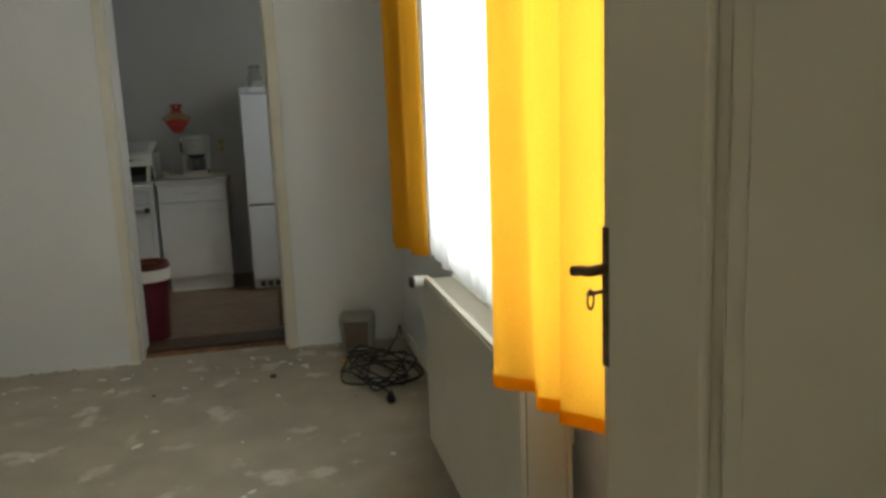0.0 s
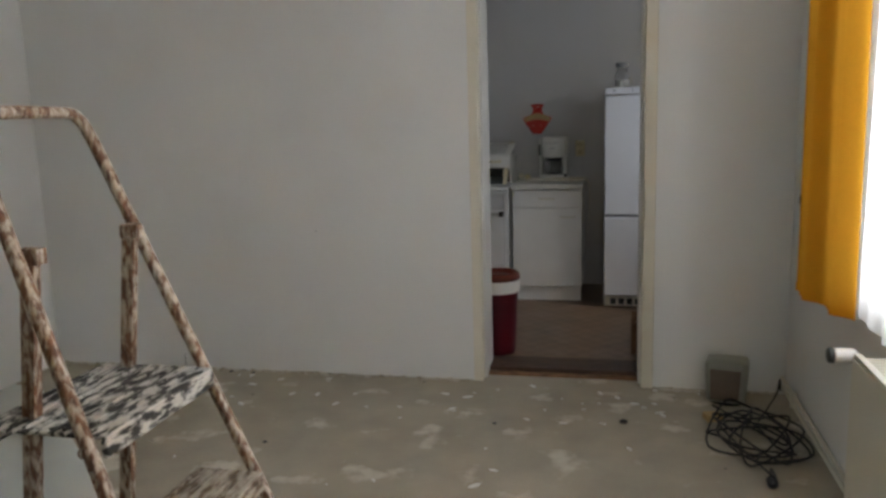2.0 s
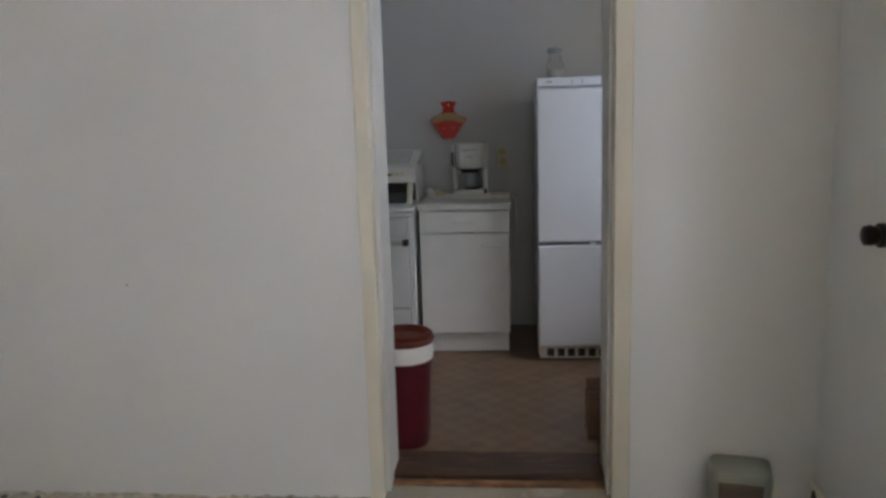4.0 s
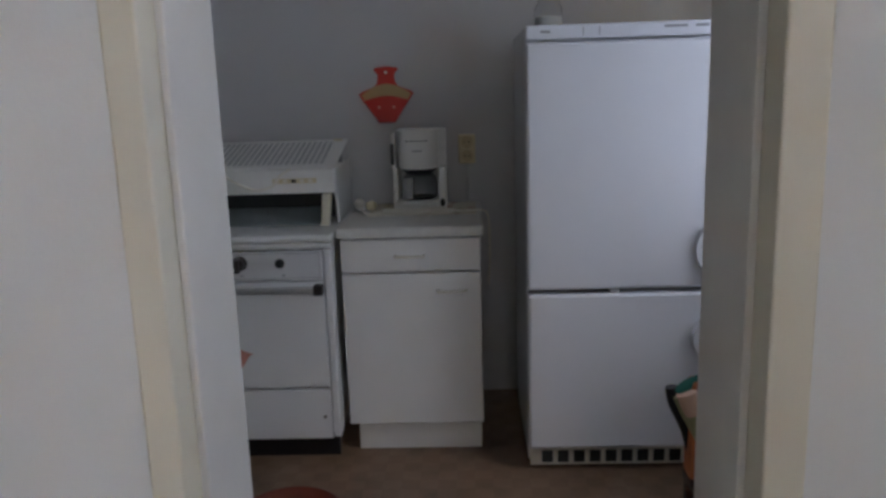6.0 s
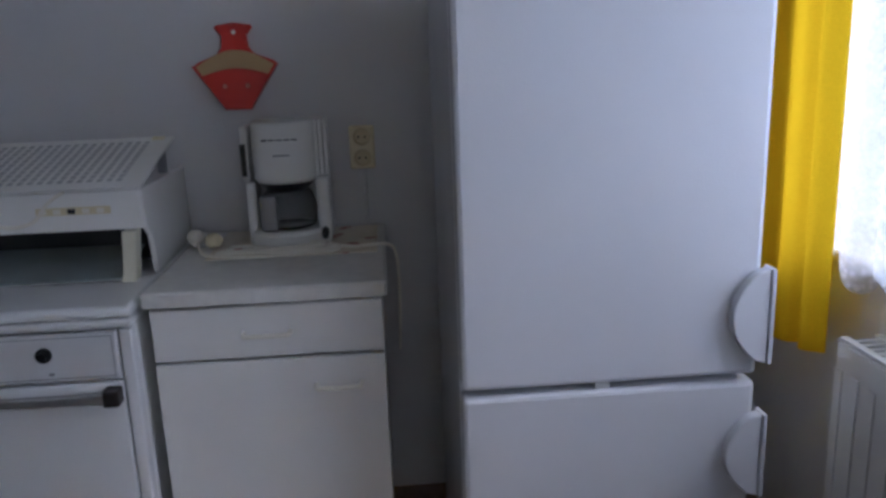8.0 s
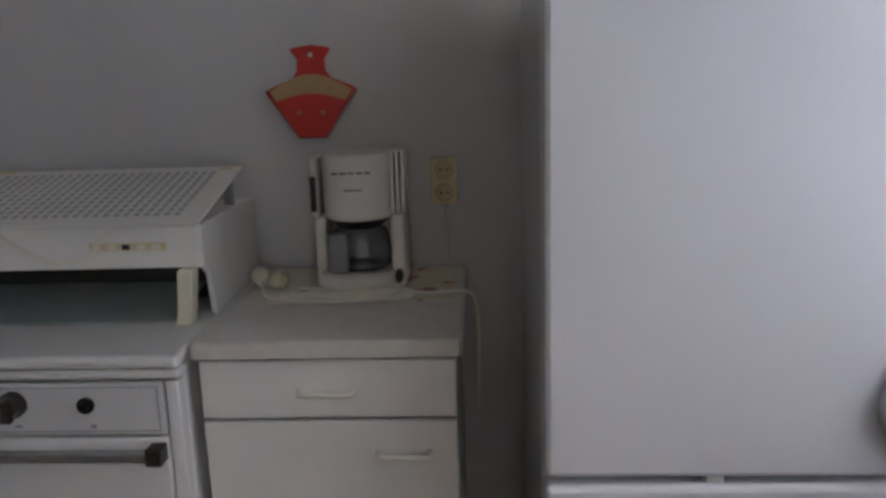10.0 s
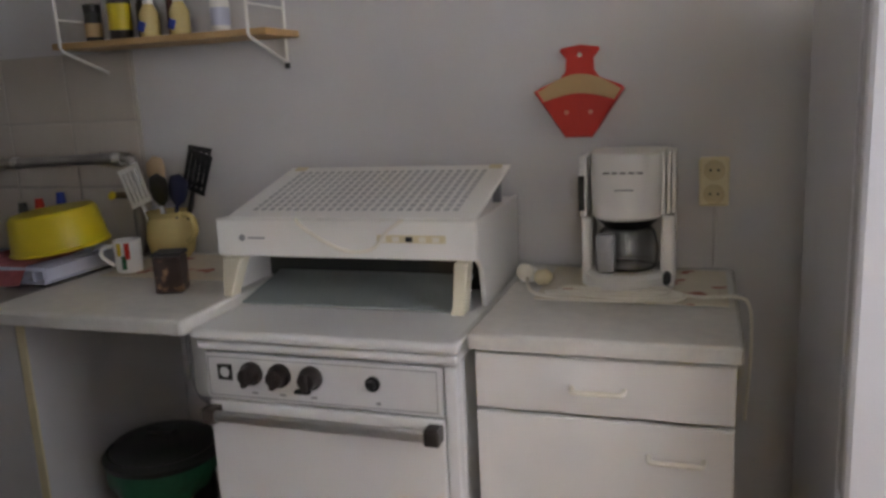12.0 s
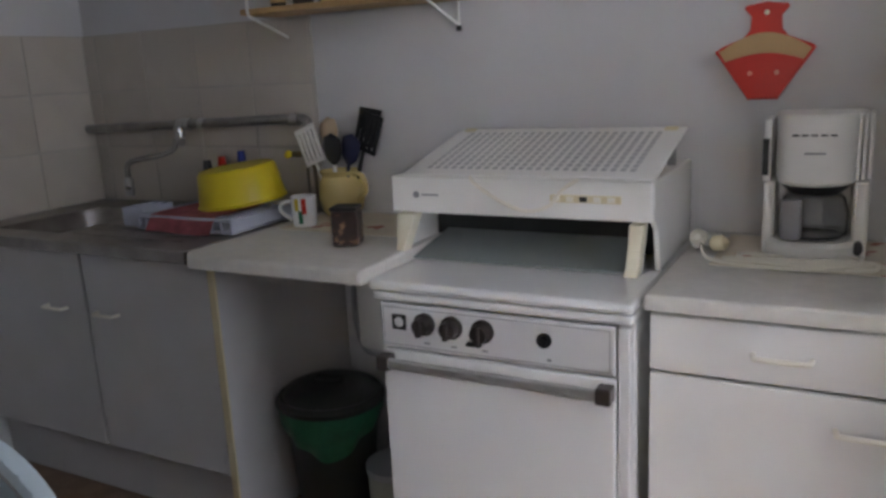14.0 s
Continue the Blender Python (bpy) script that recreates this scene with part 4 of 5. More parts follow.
for a, b, c, d in ((SX0 + 0.02, SX1 - 0.04, 0.786, 0.7875), (SX0 + 0.02, SX1 - 0.04, 0.698, 0.6995)):
    part("panel_line", box(a, b, SF - 0.001, SF + 0.0005, c, d), GREY, pan)
for x in (SX0 + 0.02, SX1 - 0.0415):
    part("panel_line", box(x, x + 0.0015, SF - 0.001, SF + 0.0005, 0.700, 0.7855), GREY, pan)
face = Matrix.Rotation(radians(90), 4, "X")
for x in (-1.318, -1.250, -1.175):
    k = part("knob", lathe(0, 0, [(0.026, 0), (0.026, 0.008), (0.021, 0.010), (0.019, 0.030), (0.0, 0.031)], 24, axis=Matrix.Translation((x, SF - 0.0002, 0.755)) @ face), BROWNK, st, "dark brown control knob", True)
    part("knob_grip", box(x - 0.006, x + 0.006, SF - 0.042, SF - 0.028, 0.735, 0.775, 0.003), BROWNK, k)
    part("mark", box(x - 0.004, x + 0.010, SF - 0.0012, SF - 0.0002, 0.708, 0.712), GREY, pan)
part("igniter", lathe(0, 0, [(0.016, 0), (0.016, 0.006), (0.010, 0.006), (0.009, 0.016), (0.0, 0.017)], 20, axis=Matrix.Translation((-1.035, SF - 0.0002, 0.752)) @ face), BLACK, st, "round black igniter button", True)
part("thermostat_pointer", box(-1.21, -1.175, SF - 0.020, SF - 0.004, 0.722, 0.730, 0.003), BLACK, st)
bd = part("badge", box(-1.404, -1.368, SF - 0.0015, SF - 0.0002, 0.735, 0.771), CHARCOAL, pan, "small square dark badge")
part("badge_emblem", lathe(0, 0, [(0.012, 0), (0.009, 0.001)], 18, axis=Matrix.Translation((-1.386, SF - 0.0015, 0.753)) @ face), PANELSTEEL, pan)
part("panel_print", box(-1.03, -1.02, SF - 0.0012, SF - 0.0002, 0.706, 0.712), GREY, pan)
od = part("oven_door", box(SX0 + 0.012, SX1 - 0.03, SF, SF + 0.019, 0.292, 0.684, 0.004), WHITE, st)
part("oven_handle", box(SX0 + 0.03, SX1 - 0.05, SF - 0.034, SF - 0.020, 0.648, 0.672, 0.005), BARSTEEL, od, "long flat steel handle bar")
for x in (SX0 + 0.014, SX1 - 0.062):
    part("handle_end", box(x, x + 0.032, SF - 0.038, SF - 0.0005, 0.642, 0.677, 0.004), BROWNK, od, "brown handle end")
part("drawer", box(SX0 + 0.012, SX1 - 0.03, SF, SF + 0.019, 0.095, 0.284, 0.004), WHITE, st)
part("drawer_lock", lathe(0, 0, [(0.006, 0), (0.005, 0.003)], 10, axis=Matrix.Translation((SX1 - 0.055, SF - 0.0002, 0.180)) @ face), RUSTY, st)
part("plinth", box(SX0 + 0.01, SX1 - 0.012, SF + 0.03, SF + 0.05, 0.018, 0.099), BLACK, st, "black recessed plinth")
part("side_strip", box(SX1 - 0.026, SX1 - 0.001, SF + 0.004, SF + 0.0395, 0.10, 0.796, 0.003), WHITE, st)

# extractor hood laid on the cooker
HX0, HX1, HF = -1.500, -0.858, 7.295
hd = thing("extractor_hood", (-1.18, 7.5, 0.85), "yellowed white extractor hood lying on the cooker", "extractor hood")
part("front_fascia", box(HX0, HX1, HF, HF + 0.014, 0.970, 1.060, 0.005), PLASTICW, hd)
part("top", box(HX0 + 0.001, HX1 - 0.001, HF + 0.015, 7.70, 1.040, 1.054, 0.004), PLASTICW, hd)
sidep = [(HF + 0.0145, 1.058), (HF + 0.0145, 0.972), (HF + 0.05, 0.945), (7.365, 0.8505), (7.70, 0.8505), (7.70, 1.058)]
for a, b in ((HX0, HX0 + 0.012), (HX1 - 0.012, HX1)):
    part("side_panel", prism(sidep, a, b, "yz", 0.003), PLASTICW, hd)
part("back_panel", box(HX0 + 0.013, HX1 - 0.013, 7.688, 7.699, 0.852, 1.038), PLASTICW, hd)
# Charcoal sheet puts the shade of the hood's cavity into colour.
part("cavity_shade_sheet", box(HX0 + 0.014, HX1 - 0.014, 7.50, 7.512, 0.852, 1.038), CHARCOAL, hd)
WINGP = mat("aged_cream_plastic", (0.78, 0.73, 0.57), 0.4, vary=0.06, bump=0.03)
for foot0, foot1, head1, head0 in ((HX0 + 0.004, HX0 + 0.030, HX0 + 0.070, HX0 + 0.018), (HX1 - 0.062, HX1 - 0.030, HX1 - 0.016, HX1 - 0.048)):
    part("support_wing", prism([(foot0, 0.8505), (foot1, 0.8505), (foot1 + 0.004, 0.88), (head1, 0.968), (head0, 0.968), (foot0 + 0.006, 0.872)], HF - 0.012, HF + 0.030, "xz", 0.003), WINGP, hd, "yellowed plastic side wing")
part("visor", prism([(HF + 0.004, 0.853), (HF + 0.006, 0.857), (7.49, 0.893), (7.49, 0.889)], HX0 + 0.05, HX1 - 0.064, "yz"), DARKGLASS, hd, "smoky glass visor")
sw = part("switch_strip", box(-1.085, -0.925, HF - 0.004, HF - 0.0003, 1.009, 1.026, 0.001), YELLOWED, hd, "yellow slider switch strip")
for i in range(5):
    part("slider", box(-1.078 + i * 0.031, -1.062 + i * 0.031, HF - 0.008, HF - 0.0045, 1.012, 1.023, 0.001), BLACK if i == 2 else CREAMPLASTIC, sw)
part("emblem", lathe(0, 0, [(0.008, 0), (0.008, 0.0015), (0.0055, 0.0015), (0.005, 0.0005)], 18, axis=Matrix.Translation((-1.43, HF - 0.0002, 1.015)) @ face), GREY, hd)
part("name_bar", box(-1.415, -1.37, HF - 0.0012, HF - 0.0002, 1.013, 1.017), GREY, hd)
tilt = Matrix.Translation((-1.175, 7.285, 1.0605)) @ Matrix.Rotation(math.atan2(0.075, 0.315), 4, "X")
gp = bmesh.new()
box(-0.278, 0.325, -0.006, 0.33, 0.004, 0.009, 0.0015, into=gp)
gp.transform(tilt)
gl = part("filter_grille", gp, PLASTICW, hd, "slotted filter grille lying loose on top")
# Slots are grey pads on the plate; the shade in them is colour.
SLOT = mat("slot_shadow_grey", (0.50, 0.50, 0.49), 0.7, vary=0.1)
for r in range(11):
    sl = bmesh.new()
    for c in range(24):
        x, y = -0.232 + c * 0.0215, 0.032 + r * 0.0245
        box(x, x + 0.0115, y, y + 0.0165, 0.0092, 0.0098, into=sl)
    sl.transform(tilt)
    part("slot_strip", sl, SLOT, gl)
for x in (-0.258, 0.275):
    cl = box(x, x + 0.03, 0.305, 0.325, 0.0091, 0.012)
    cl.transform(tilt)
    part("clip", cl, YELLOWED, gl)
prop = box(-0.895, -0.875, 7.585, 7.60, 1.0545, 1.108, 0.002)
part("grille_stay", prop, GREY, hd)
part("loose_wire", tube(smooth_path([(-1.275, 7.279, 1.064), (-1.262, 7.272, 1.050), (-1.215, 7.279, 1.016), (-1.165, 7.284, 0.992), (-1.125, 7.286, 0.988), (-1.085, 7.284, 1.002), (-1.05, 7.276, 1.040), (-1.012, 7.270, 1.064)], 6), 0.0046, 6), WHITECABLE, hd, "loose cream wire", True)

# sink unit
WZ = 0.872
sk = thing("sink_cabinet", (-2.55, 7.45, 0.018), "grey-white two door sink base cabinet", "cabinet")
part("body", box(-3.118, -2.008, 7.17, 7.735, 0.205, 0.795, 0.003), SINKLAM, sk)
part("plinth", box(-3.118, -2.008, 7.20, 7.22, 0.018, 0.203, 0.002), SINKLAM, sk)
for a, b, h0 in ((-3.11, -2.528, -2.70), (-2.516, -2.012, -2.47)):
    d = part("cabinet_door", box(a, b, 7.15, 7.169, 0.207, 0.835, 0.003), SINKLAM, sk)
    handle(h0, h0 + 0.09, 7.15, 0.650, d)
part("side_panel", box(-2.006, -1.985, 7.155, 7.735, 0.018, 0.830, 0.002), SINKLAM, sk)
part("edge_strip", box(-2.0075, -1.9835, 7.149, 7.1545, 0.018, 0.830), YELLOWED, sk, "yellowed edge strip")
sink = thing("kitchen_sink", (-2.62, 7.44, 0.84), "stainless steel sink top with drainer", "sink")
bm = box(-3.118, -2.98, 7.11, 7.745, 0.838, WZ, 0.003)
box(-2.98, -2.66, 7.11, 7.20, 0.838, WZ, into=bm)
box(-2.98, -2.66, 7.60, 7.745, 0.838, WZ, into=bm)
box(-2.66, -2.04, 7.11, 7.745, 0.838, WZ, 0.003, into=bm)
part("rim", bm, DULLSTEEL, sink)
bowl = bmesh.new()
rings = []
for r, z in ((1.0, WZ), (0.96, 0.855), (0.90, 0.73), (0.8, 0.715)):
    loop = []
    for i in range(32):
        a = 2 * math.pi * i / 32
        ca, sa = math.cos(a), math.sin(a)
        k = (abs(ca) ** 4 + abs(sa) ** 4) ** -0.25
        loop.append(bowl.verts.new((-2.82 + 0.165 * r * k * ca, 7.40 + 0.205 * r * k * sa, z)))
    rings.append(loop)
for a, b in zip(rings, rings[1:]):
    for i in range(32):
        bowl.faces.new((a[i], a[(i + 1) % 32], b[(i + 1) % 32], b[i]))
bowl.faces.new(rings[-1])
part("bowl", bowl, DULLSTEEL, sink, smooth=True)
for i in range(7):
    part("drainer_rib", box(-2.60, -2.15, 7.20 + i * 0.065, 7.21 + i * 0.065, WZ, WZ + 0.004, 0.0015), DULLSTEEL, sink)
wt2 = tagged(part("worktop", prism([(-2.035, 7.745), (-2.035, 7.115), (-2.0, 7.08), (-1.462, 7.08), (-1.462, 7.745)], 0.836, 0.874, "xy", 0.008), WORKTOP), "cream laminate worktop beside the cooker", "worktop")
part("edge_band", box(-1.992, -1.470, 7.0765, 7.0797, 0.842, 0.868, 0.001), WORKTOP, wt2)
tagged(part("placemat", box(-1.98, -1.52, 7.42, 7.70, 0.8742, 0.877, 0.001), PLACEMAT), "cream placemat with red print beside the cooker", "placemat")

# tap and pipe
tp = thing("wall_tap_pipe", (-2.6, 7.70, 1.18), "grey steel water pipe with a swivel tap", "tap")
part("pipe", tube(smooth_path([(-3.115, 7.70, 1.150), (-2.6, 7.70, 1.163), (-2.12, 7.70, 1.174), (-2.07, 7.70, 1.172), (-2.055, 7.70, 1.15), (-2.055, 7.70, 1.02), (-2.055, 7.70, 0.88)], 5), 0.016, 12), DULLSTEEL, tp, smooth=True)
for x, r, w in ((-2.62, 0.022, 0.05), (-2.12, 0.021, 0.03), (-2.52, 0.020, 0.025)):
    part("coupling", lathe(0, 0, [(r, 0), (r, w)], 10, axis=Matrix.Translation((x, 7.70, 1.163 + 0.02 * (x + 2.6))) @ Matrix.Rotation(radians(90), 4, "Y")), STEEL, tp, smooth=True)
part("tap_body", lathe(-2.595, 7.67, [(0.014, 1.09), (0.018, 1.11), (0.018, 1.15), (0.012, 1.165)], 14), STEEL, tp, smooth=True)
part("spout", tube(smooth_path([(-2.60, 7.66, 1.115), (-2.603, 7.64, 1.08), (-2.63, 7.60, 1.065), (-2.68, 7.54, 1.055), (-2.70, 7.52, 1.04), (-2.702, 7.518, 1.0)], 6), 0.009, 10), DULLSTEEL, tp, smooth=True)
part("aerator", lathe(-2.702, 7.518, [(0.014, 0.935), (0.016, 0.945), (0.015, 0.995), (0.010, 1.0)], 14), STEEL, tp, "steel spout nozzle", True)
part("valve_wheel", lathe(0, 0, [(0.007, 0), (0.014, 0.006), (0.014, 0.012), (0.006, 0.016)], 10, axis=Matrix.Translation((-2.11, 7.665, 1.06)) @ Matrix.Rotation(radians(60), 4, "X")), YELLOWP, tp, "yellow valve lever", True)
part("gas_valve", tube([(-2.055, 7.70, 1.06), (-2.11, 7.66, 1.065)], 0.010), RUSTY, tp, smooth=True)

# things on the sink and worktop
rk = thing("dish_rack", (-2.250, 7.45, WZ), "pale lilac plastic dish rack on the drainer", "dish rack")
part("tray", box(-2.430, -2.045, 7.30, 7.62, WZ + 0.0045, WZ + 0.012, 0.003), LILAC, rk)
for y in (7.30, 7.612):
    part("rim", box(-2.430, -2.045, y, y + 0.008, WZ + 0.040, WZ + 0.050, 0.003), LILAC, rk)
    for k in range(11):
        part("bar", box(-2.428 + k * 0.0375, -2.420 + k * 0.0375, y + 0.001, y + 0.007, WZ + 0.0122, WZ + 0.0398), LILAC, rk)
for x in (-2.430, -2.053):
    part("end", box(x, x + 0.008, 7.309, 7.611, WZ + 0.0125, WZ + 0.049, 0.003), LILAC, rk)
for i in range(8):
    part("divider", box(-2.405 + i * 0.045, -2.400 + i * 0.045, 7.309, 7.611, WZ + 0.0125, WZ + 0.038), LILAC, rk)
cup = part("cutlery_cup", box(-2.525, -2.440, 7.33, 7.46, WZ + 0.001, WZ + 0.008, 0.003), LILAC, rk)
for x0, x1, y0, y1 in ((-2.525, -2.440, 7.33, 7.334), (-2.525, -2.440, 7.456, 7.46), (-2.525, -2.521, 7.3345, 7.4555), (-2.444, -2.440, 7.3345, 7.4555), (-2.484, -2.481, 7.3345, 7.4555)):
    part("cup_wall", box(x0, x1, y0, y1, WZ + 0.0085, WZ + 0.062), LILAC, cup)
dc = bmesh.new()
gridv = []
for i in range(11):
    row = []
    for j in range(9):
        u, v = i / 10, j / 8
        z = WZ + 0.054 + 0.003 * math.sin(u * 7) * math.cos(v * 5)
        if v < 0.13:
            z -= (0.13 - v) * 0.38
        row.append(dc.verts.new((-2.37 + 0.26 * u, 7.275 + 0.25 * v, z)))
    gridv.append(row)
for i in range(10):
    for j in range(8):
        dc.faces.new((gridv[i][j], gridv[i + 1][j], gridv[i + 1][j + 1], gridv[i][j + 1]))
bmesh.ops.solidify(dc, geom=dc.faces[:], thickness=0.004)
tagged(part("dish_cloth", dc, PINKCLOTH, None, "", True), "pink dish cloth draped over the dish rack", "cloth")
bt = Matrix.Translation((-2.175, 7.50, WZ + 0.066)) @ Matrix.Scale(0.92, 4) @ Matrix.Rotation(radians(-5), 4, "Y") @ Matrix.Rotation(radians(4), 4, "X")
basin = lathe(0, 0, [(0.150, 0.0), (0.150, 0.006), (0.145, 0.01), (0.131, 0.108), (0.122, 0.120), (0.0, 0.122), (0.0, 0.117), (0.120, 0.115), (0.139, 0.006)], 40, axis=bt)
tagged(part("washing_up_bowl", basin, YELLOWP, None, "", True), "yellow plastic washing-up bowl upside down on rack", "bowl")
for x, y, m, cap, h, lab in ((-2.47, 7.66, BLUEP, CHARCOAL, 0.17, "blue detergent bottle by the sink"), (-2.43, 7.69, RED, RED, 0.18, "red topped detergent bottle by the sink"), (-2.34, 7.69, GREENF, BLUEP, 0.20, "green bottle with blue cap by the sink")):
    b = thing("detergent_bottle", (x, y, WZ), lab, "bottle")
    part("body", lathe(x, y, [(0.026, WZ + 0.001), (0.03, WZ + 0.01), (0.03, WZ + h * 0.65), (0.014, WZ + h * 0.82)], 20), m, b, smooth=True)
    part("cap", lathe(x, y, [(0.014, WZ + h * 0.82), (0.015, WZ + h * 0.84), (0.012, WZ + h)], 16), cap, b, smooth=True)

W2 = 0.877
mg = thing("mug", (-1.955, 7.48, W2), "white mug with a colourful print", "mug")
part("body", lathe(-1.955, 7.48, [(0.032, W2), (0.035, W2 + 0.006), (0.0375, W2 + 0.09), (0.0345, W2 + 0.09), (0.032, W2 + 0.01), (0.0, W2 + 0.008)], 28), WHITE, mg, smooth=True)
part("mug_handle", tube(smooth_path([(-1.988, 7.46, W2 + 0.075), (-2.012, 7.450, W2 + 0.07), (-2.016, 7.448, W2 + 0.045), (-1.988, 7.46, W2 + 0.02)], 6), 0.006), WHITE, mg, smooth=True)
for a0, mt, z0, z1 in ((262, YELLOWP, 0.05, 0.085), (280, GREENBAG, 0.012, 0.05), (296, RED, 0.04, 0.085)):
    pr = bmesh.new()
    vs = [[pr.verts.new((-1.955 + 0.0385 * math.cos(radians(a0 + k * 5)), 7.48 + 0.0385 * math.sin(radians(a0 + k * 5)), W2 + z)) for k in range(5)] for z in (z0, z1)]
    for k in range(4):
        pr.faces.new((vs[0][k], vs[0][k + 1], vs[1][k + 1], vs[1][k]))
    part("print_patch", pr, mt, mg)
mg.location = (-1.922, 7.478, W2)
tin = thing("tin_box", (-1.705, 7.32, W2), "small dark printed tin box on the worktop", "tin")
tz = Matrix.Rotation(radians(18), 4, "Z")
part("tin_body", box(-1.680, -1.612, 7.270, 7.332, W2, W2 + 0.090, 0.005, turn=tz), TINPRINT, tin)
part("tin_lid", box(-1.682, -1.610, 7.268, 7.334, W2 + 0.0905, W2 + 0.101, 0.004, turn=tz), CHARCOAL, tin)
jg = thing("utensil_jug", (-1.880, 7.62, W2), "pale yellow ceramic jug holding kitchen utensils", "jug")
part("body", lathe(-1.880, 7.62, [(0.050, W2), (0.064, W2 + 0.02), (0.073, W2 + 0.07), (0.067, W2 + 0.12), (0.058, W2 + 0.145), (0.067, W2 + 0.165), (0.061, W2 + 0.165), (0.052, W2 + 0.145), (0.06, W2 + 0.07), (0.0, W2 + 0.02)], 32), PALEYELLOW, jg, smooth=True)
part("jug_handle", tube(smooth_path([(-1.815, 7.60, W2 + 0.155), (-1.775, 7.585, W2 + 0.15), (-1.765, 7.582, W2 + 0.10), (-1.805, 7.60, W2 + 0.06)], 6), 0.009), PALEYELLOW, jg, smooth=True)


def utensil(name, foot, tip, material, label, head, handle_m=None):
    u = thing(name, foot, label, "utensil", "utensils in the jug")
    foot, tip = Vector(foot), Vector(tip)
    part("shaft", tube([foot, tip], 0.006), handle_m or material, u, smooth=True)
    d = (tip - foot).normalized()
    sidev = Vector((1, -0.15, 0))
    sidev = (sidev - d * sidev.dot(d)).normalized()
    nrm = d.cross(sidev)
    m = Matrix((( sidev.x, nrm.x, d.x, tip.x), (sidev.y, nrm.y, d.y, tip.y), (sidev.z, nrm.z, d.z, tip.z), (0, 0, 0, 1)))
    if head == "spoon":
        h = lathe(0, 0, [(0.007, -0.002), (0.030, 0.018), (0.040, 0.05), (0.034, 0.082), (0.0, 0.098)], 16, axis=Matrix.Diagonal((1, 0.25, 1, 1)))
        h.transform(m)
        part("head", h, material, u, smooth=True)
    else:
        for k in range(5):
            h = box(-0.045 + k * 0.0195, -0.033 + k * 0.0195, -0.002, 0.002, 0.014, 0.105, 0.001)
            h.transform(m)
            part("blade_strip", h, material, u)
        for z0, z1 in ((0.0, 0.0138), (0.1052, 0.12)):
            h = box(-0.046, 0.046, -0.0022, 0.0022, z0, z1, 0.001)
            h.transform(m)
            part("blade_end", h, material, u)


utensil("wooden_spoon", (-1.890, 7.63, W2 + 0.03), (-1.935, 7.66, W2 + 0.235), SPATULAWOOD, "pale wooden spoon standing in the jug", "spoon")
utensil("slotted_turner", (-1.900, 7.60, W2 + 0.03), (-1.955, 7.60, W2 + 0.19), PLASTICW, "white slotted turner standing in the jug", "turner")
utensil("slotted_turner", (-1.860, 7.62, W2 + 0.03), (-1.795, 7.63, W2 + 0.225), BLACK, "black slotted turner standing in the jug", "turner")
utensil("slotted_turner", (-1.860, 7.64, W2 + 0.03), (-1.825, 7.68, W2 + 0.235), BLACK, "black slotted turner standing in the jug", "turner")
utensil("serving_spoon", (-1.865, 7.60, W2 + 0.03), (-1.825, 7.59, W2 + 0.19), NAVY, "navy plastic serving spoon in the jug", "spoon")
utensil("knife", (-1.880, 7.60, W2 + 0.03), (-1.875, 7.585, W2 + 0.19), BLACK, "black handled kitchen utensil in the jug", "spoon", PLASTICW)

for ob in scene.objects:
    if ob.get("group") == "utensils in the jug":
        ob.location += Vector((-0.033, 0.040, -0.028))
jg.location, jg.scale = (-1.913, 7.660, W2), (1, 1, 0.86)

# shelf with bottles
sh = thing("wall_shelf", (-1.84, 7.65, 1.5), "pale wooden shelf on white wire brackets", "shelf")
part("board", box(-2.17, -1.475, 7.565, 7.745, 1.495, 1.513, 0.003), WOOD, sh)
for x in (-2.13, -1.52):
    part("wire_bracket", tube([(x, 7.745, 1.428), (x, 7.56, 1.490), (x - 0.002, 7.556, 1.50), (x - 0.002, 7.556, 1.78), (x, 7.745, 1.80)], 0.0045), PLASTICW, sh, smooth=True)
    part("upright", tube([(x, 7.744, 1.42), (x, 7.744, 1.86)], 0.0045), PLASTICW, sh, smooth=True)
    for z in (1.575, 1.65, 1.72):
        part("rung", tube([(x, 7.557, z), (x, 7.742, z)], 0.003), PLASTICW, sh, smooth=True)
    part("end_cap", lathe(x, 7.744, [(0.008, 1.412), (0.008, 1.428)], 10), CHARCOAL, sh)
Z = 1.5135


def bottle(x, h, r, body, cap, label, stripe=None, y=7.64, neck=0.6, patch=None):
    b = thing("bottle", (x, y, Z), label, "bottle", "bottles on the shelf")
    part("body", lathe(x, y, [(r * 0.9, Z), (r, Z + 0.005), (r, Z + h * 0.55), (r * neck, Z + h * 0.78)], 22), body, b, smooth=True)
    part("cap", lathe(x, y, [(r * neck * 1.02, Z + h * 0.78), (r * neck * 1.05, Z + h), (0, Z + h + 0.001)], 18), cap, b, smooth=True)
    if stripe:
        part("paper_label", lathe(x, y, [(r * 1.02, Z + h * 0.14), (r * 1.02, Z + h * 0.5)], 22), stripe, b, smooth=True)
    if patch:
        part("print_patch", box(x - 0.020, x + 0.004, y - r - 0.0015, y - r + 0.006, Z + h * 0.15, Z + h * 0.38, 0.002, turn=Matrix.Rotation(0.4, 4, "Y")), patch, b, "blue printed motif")


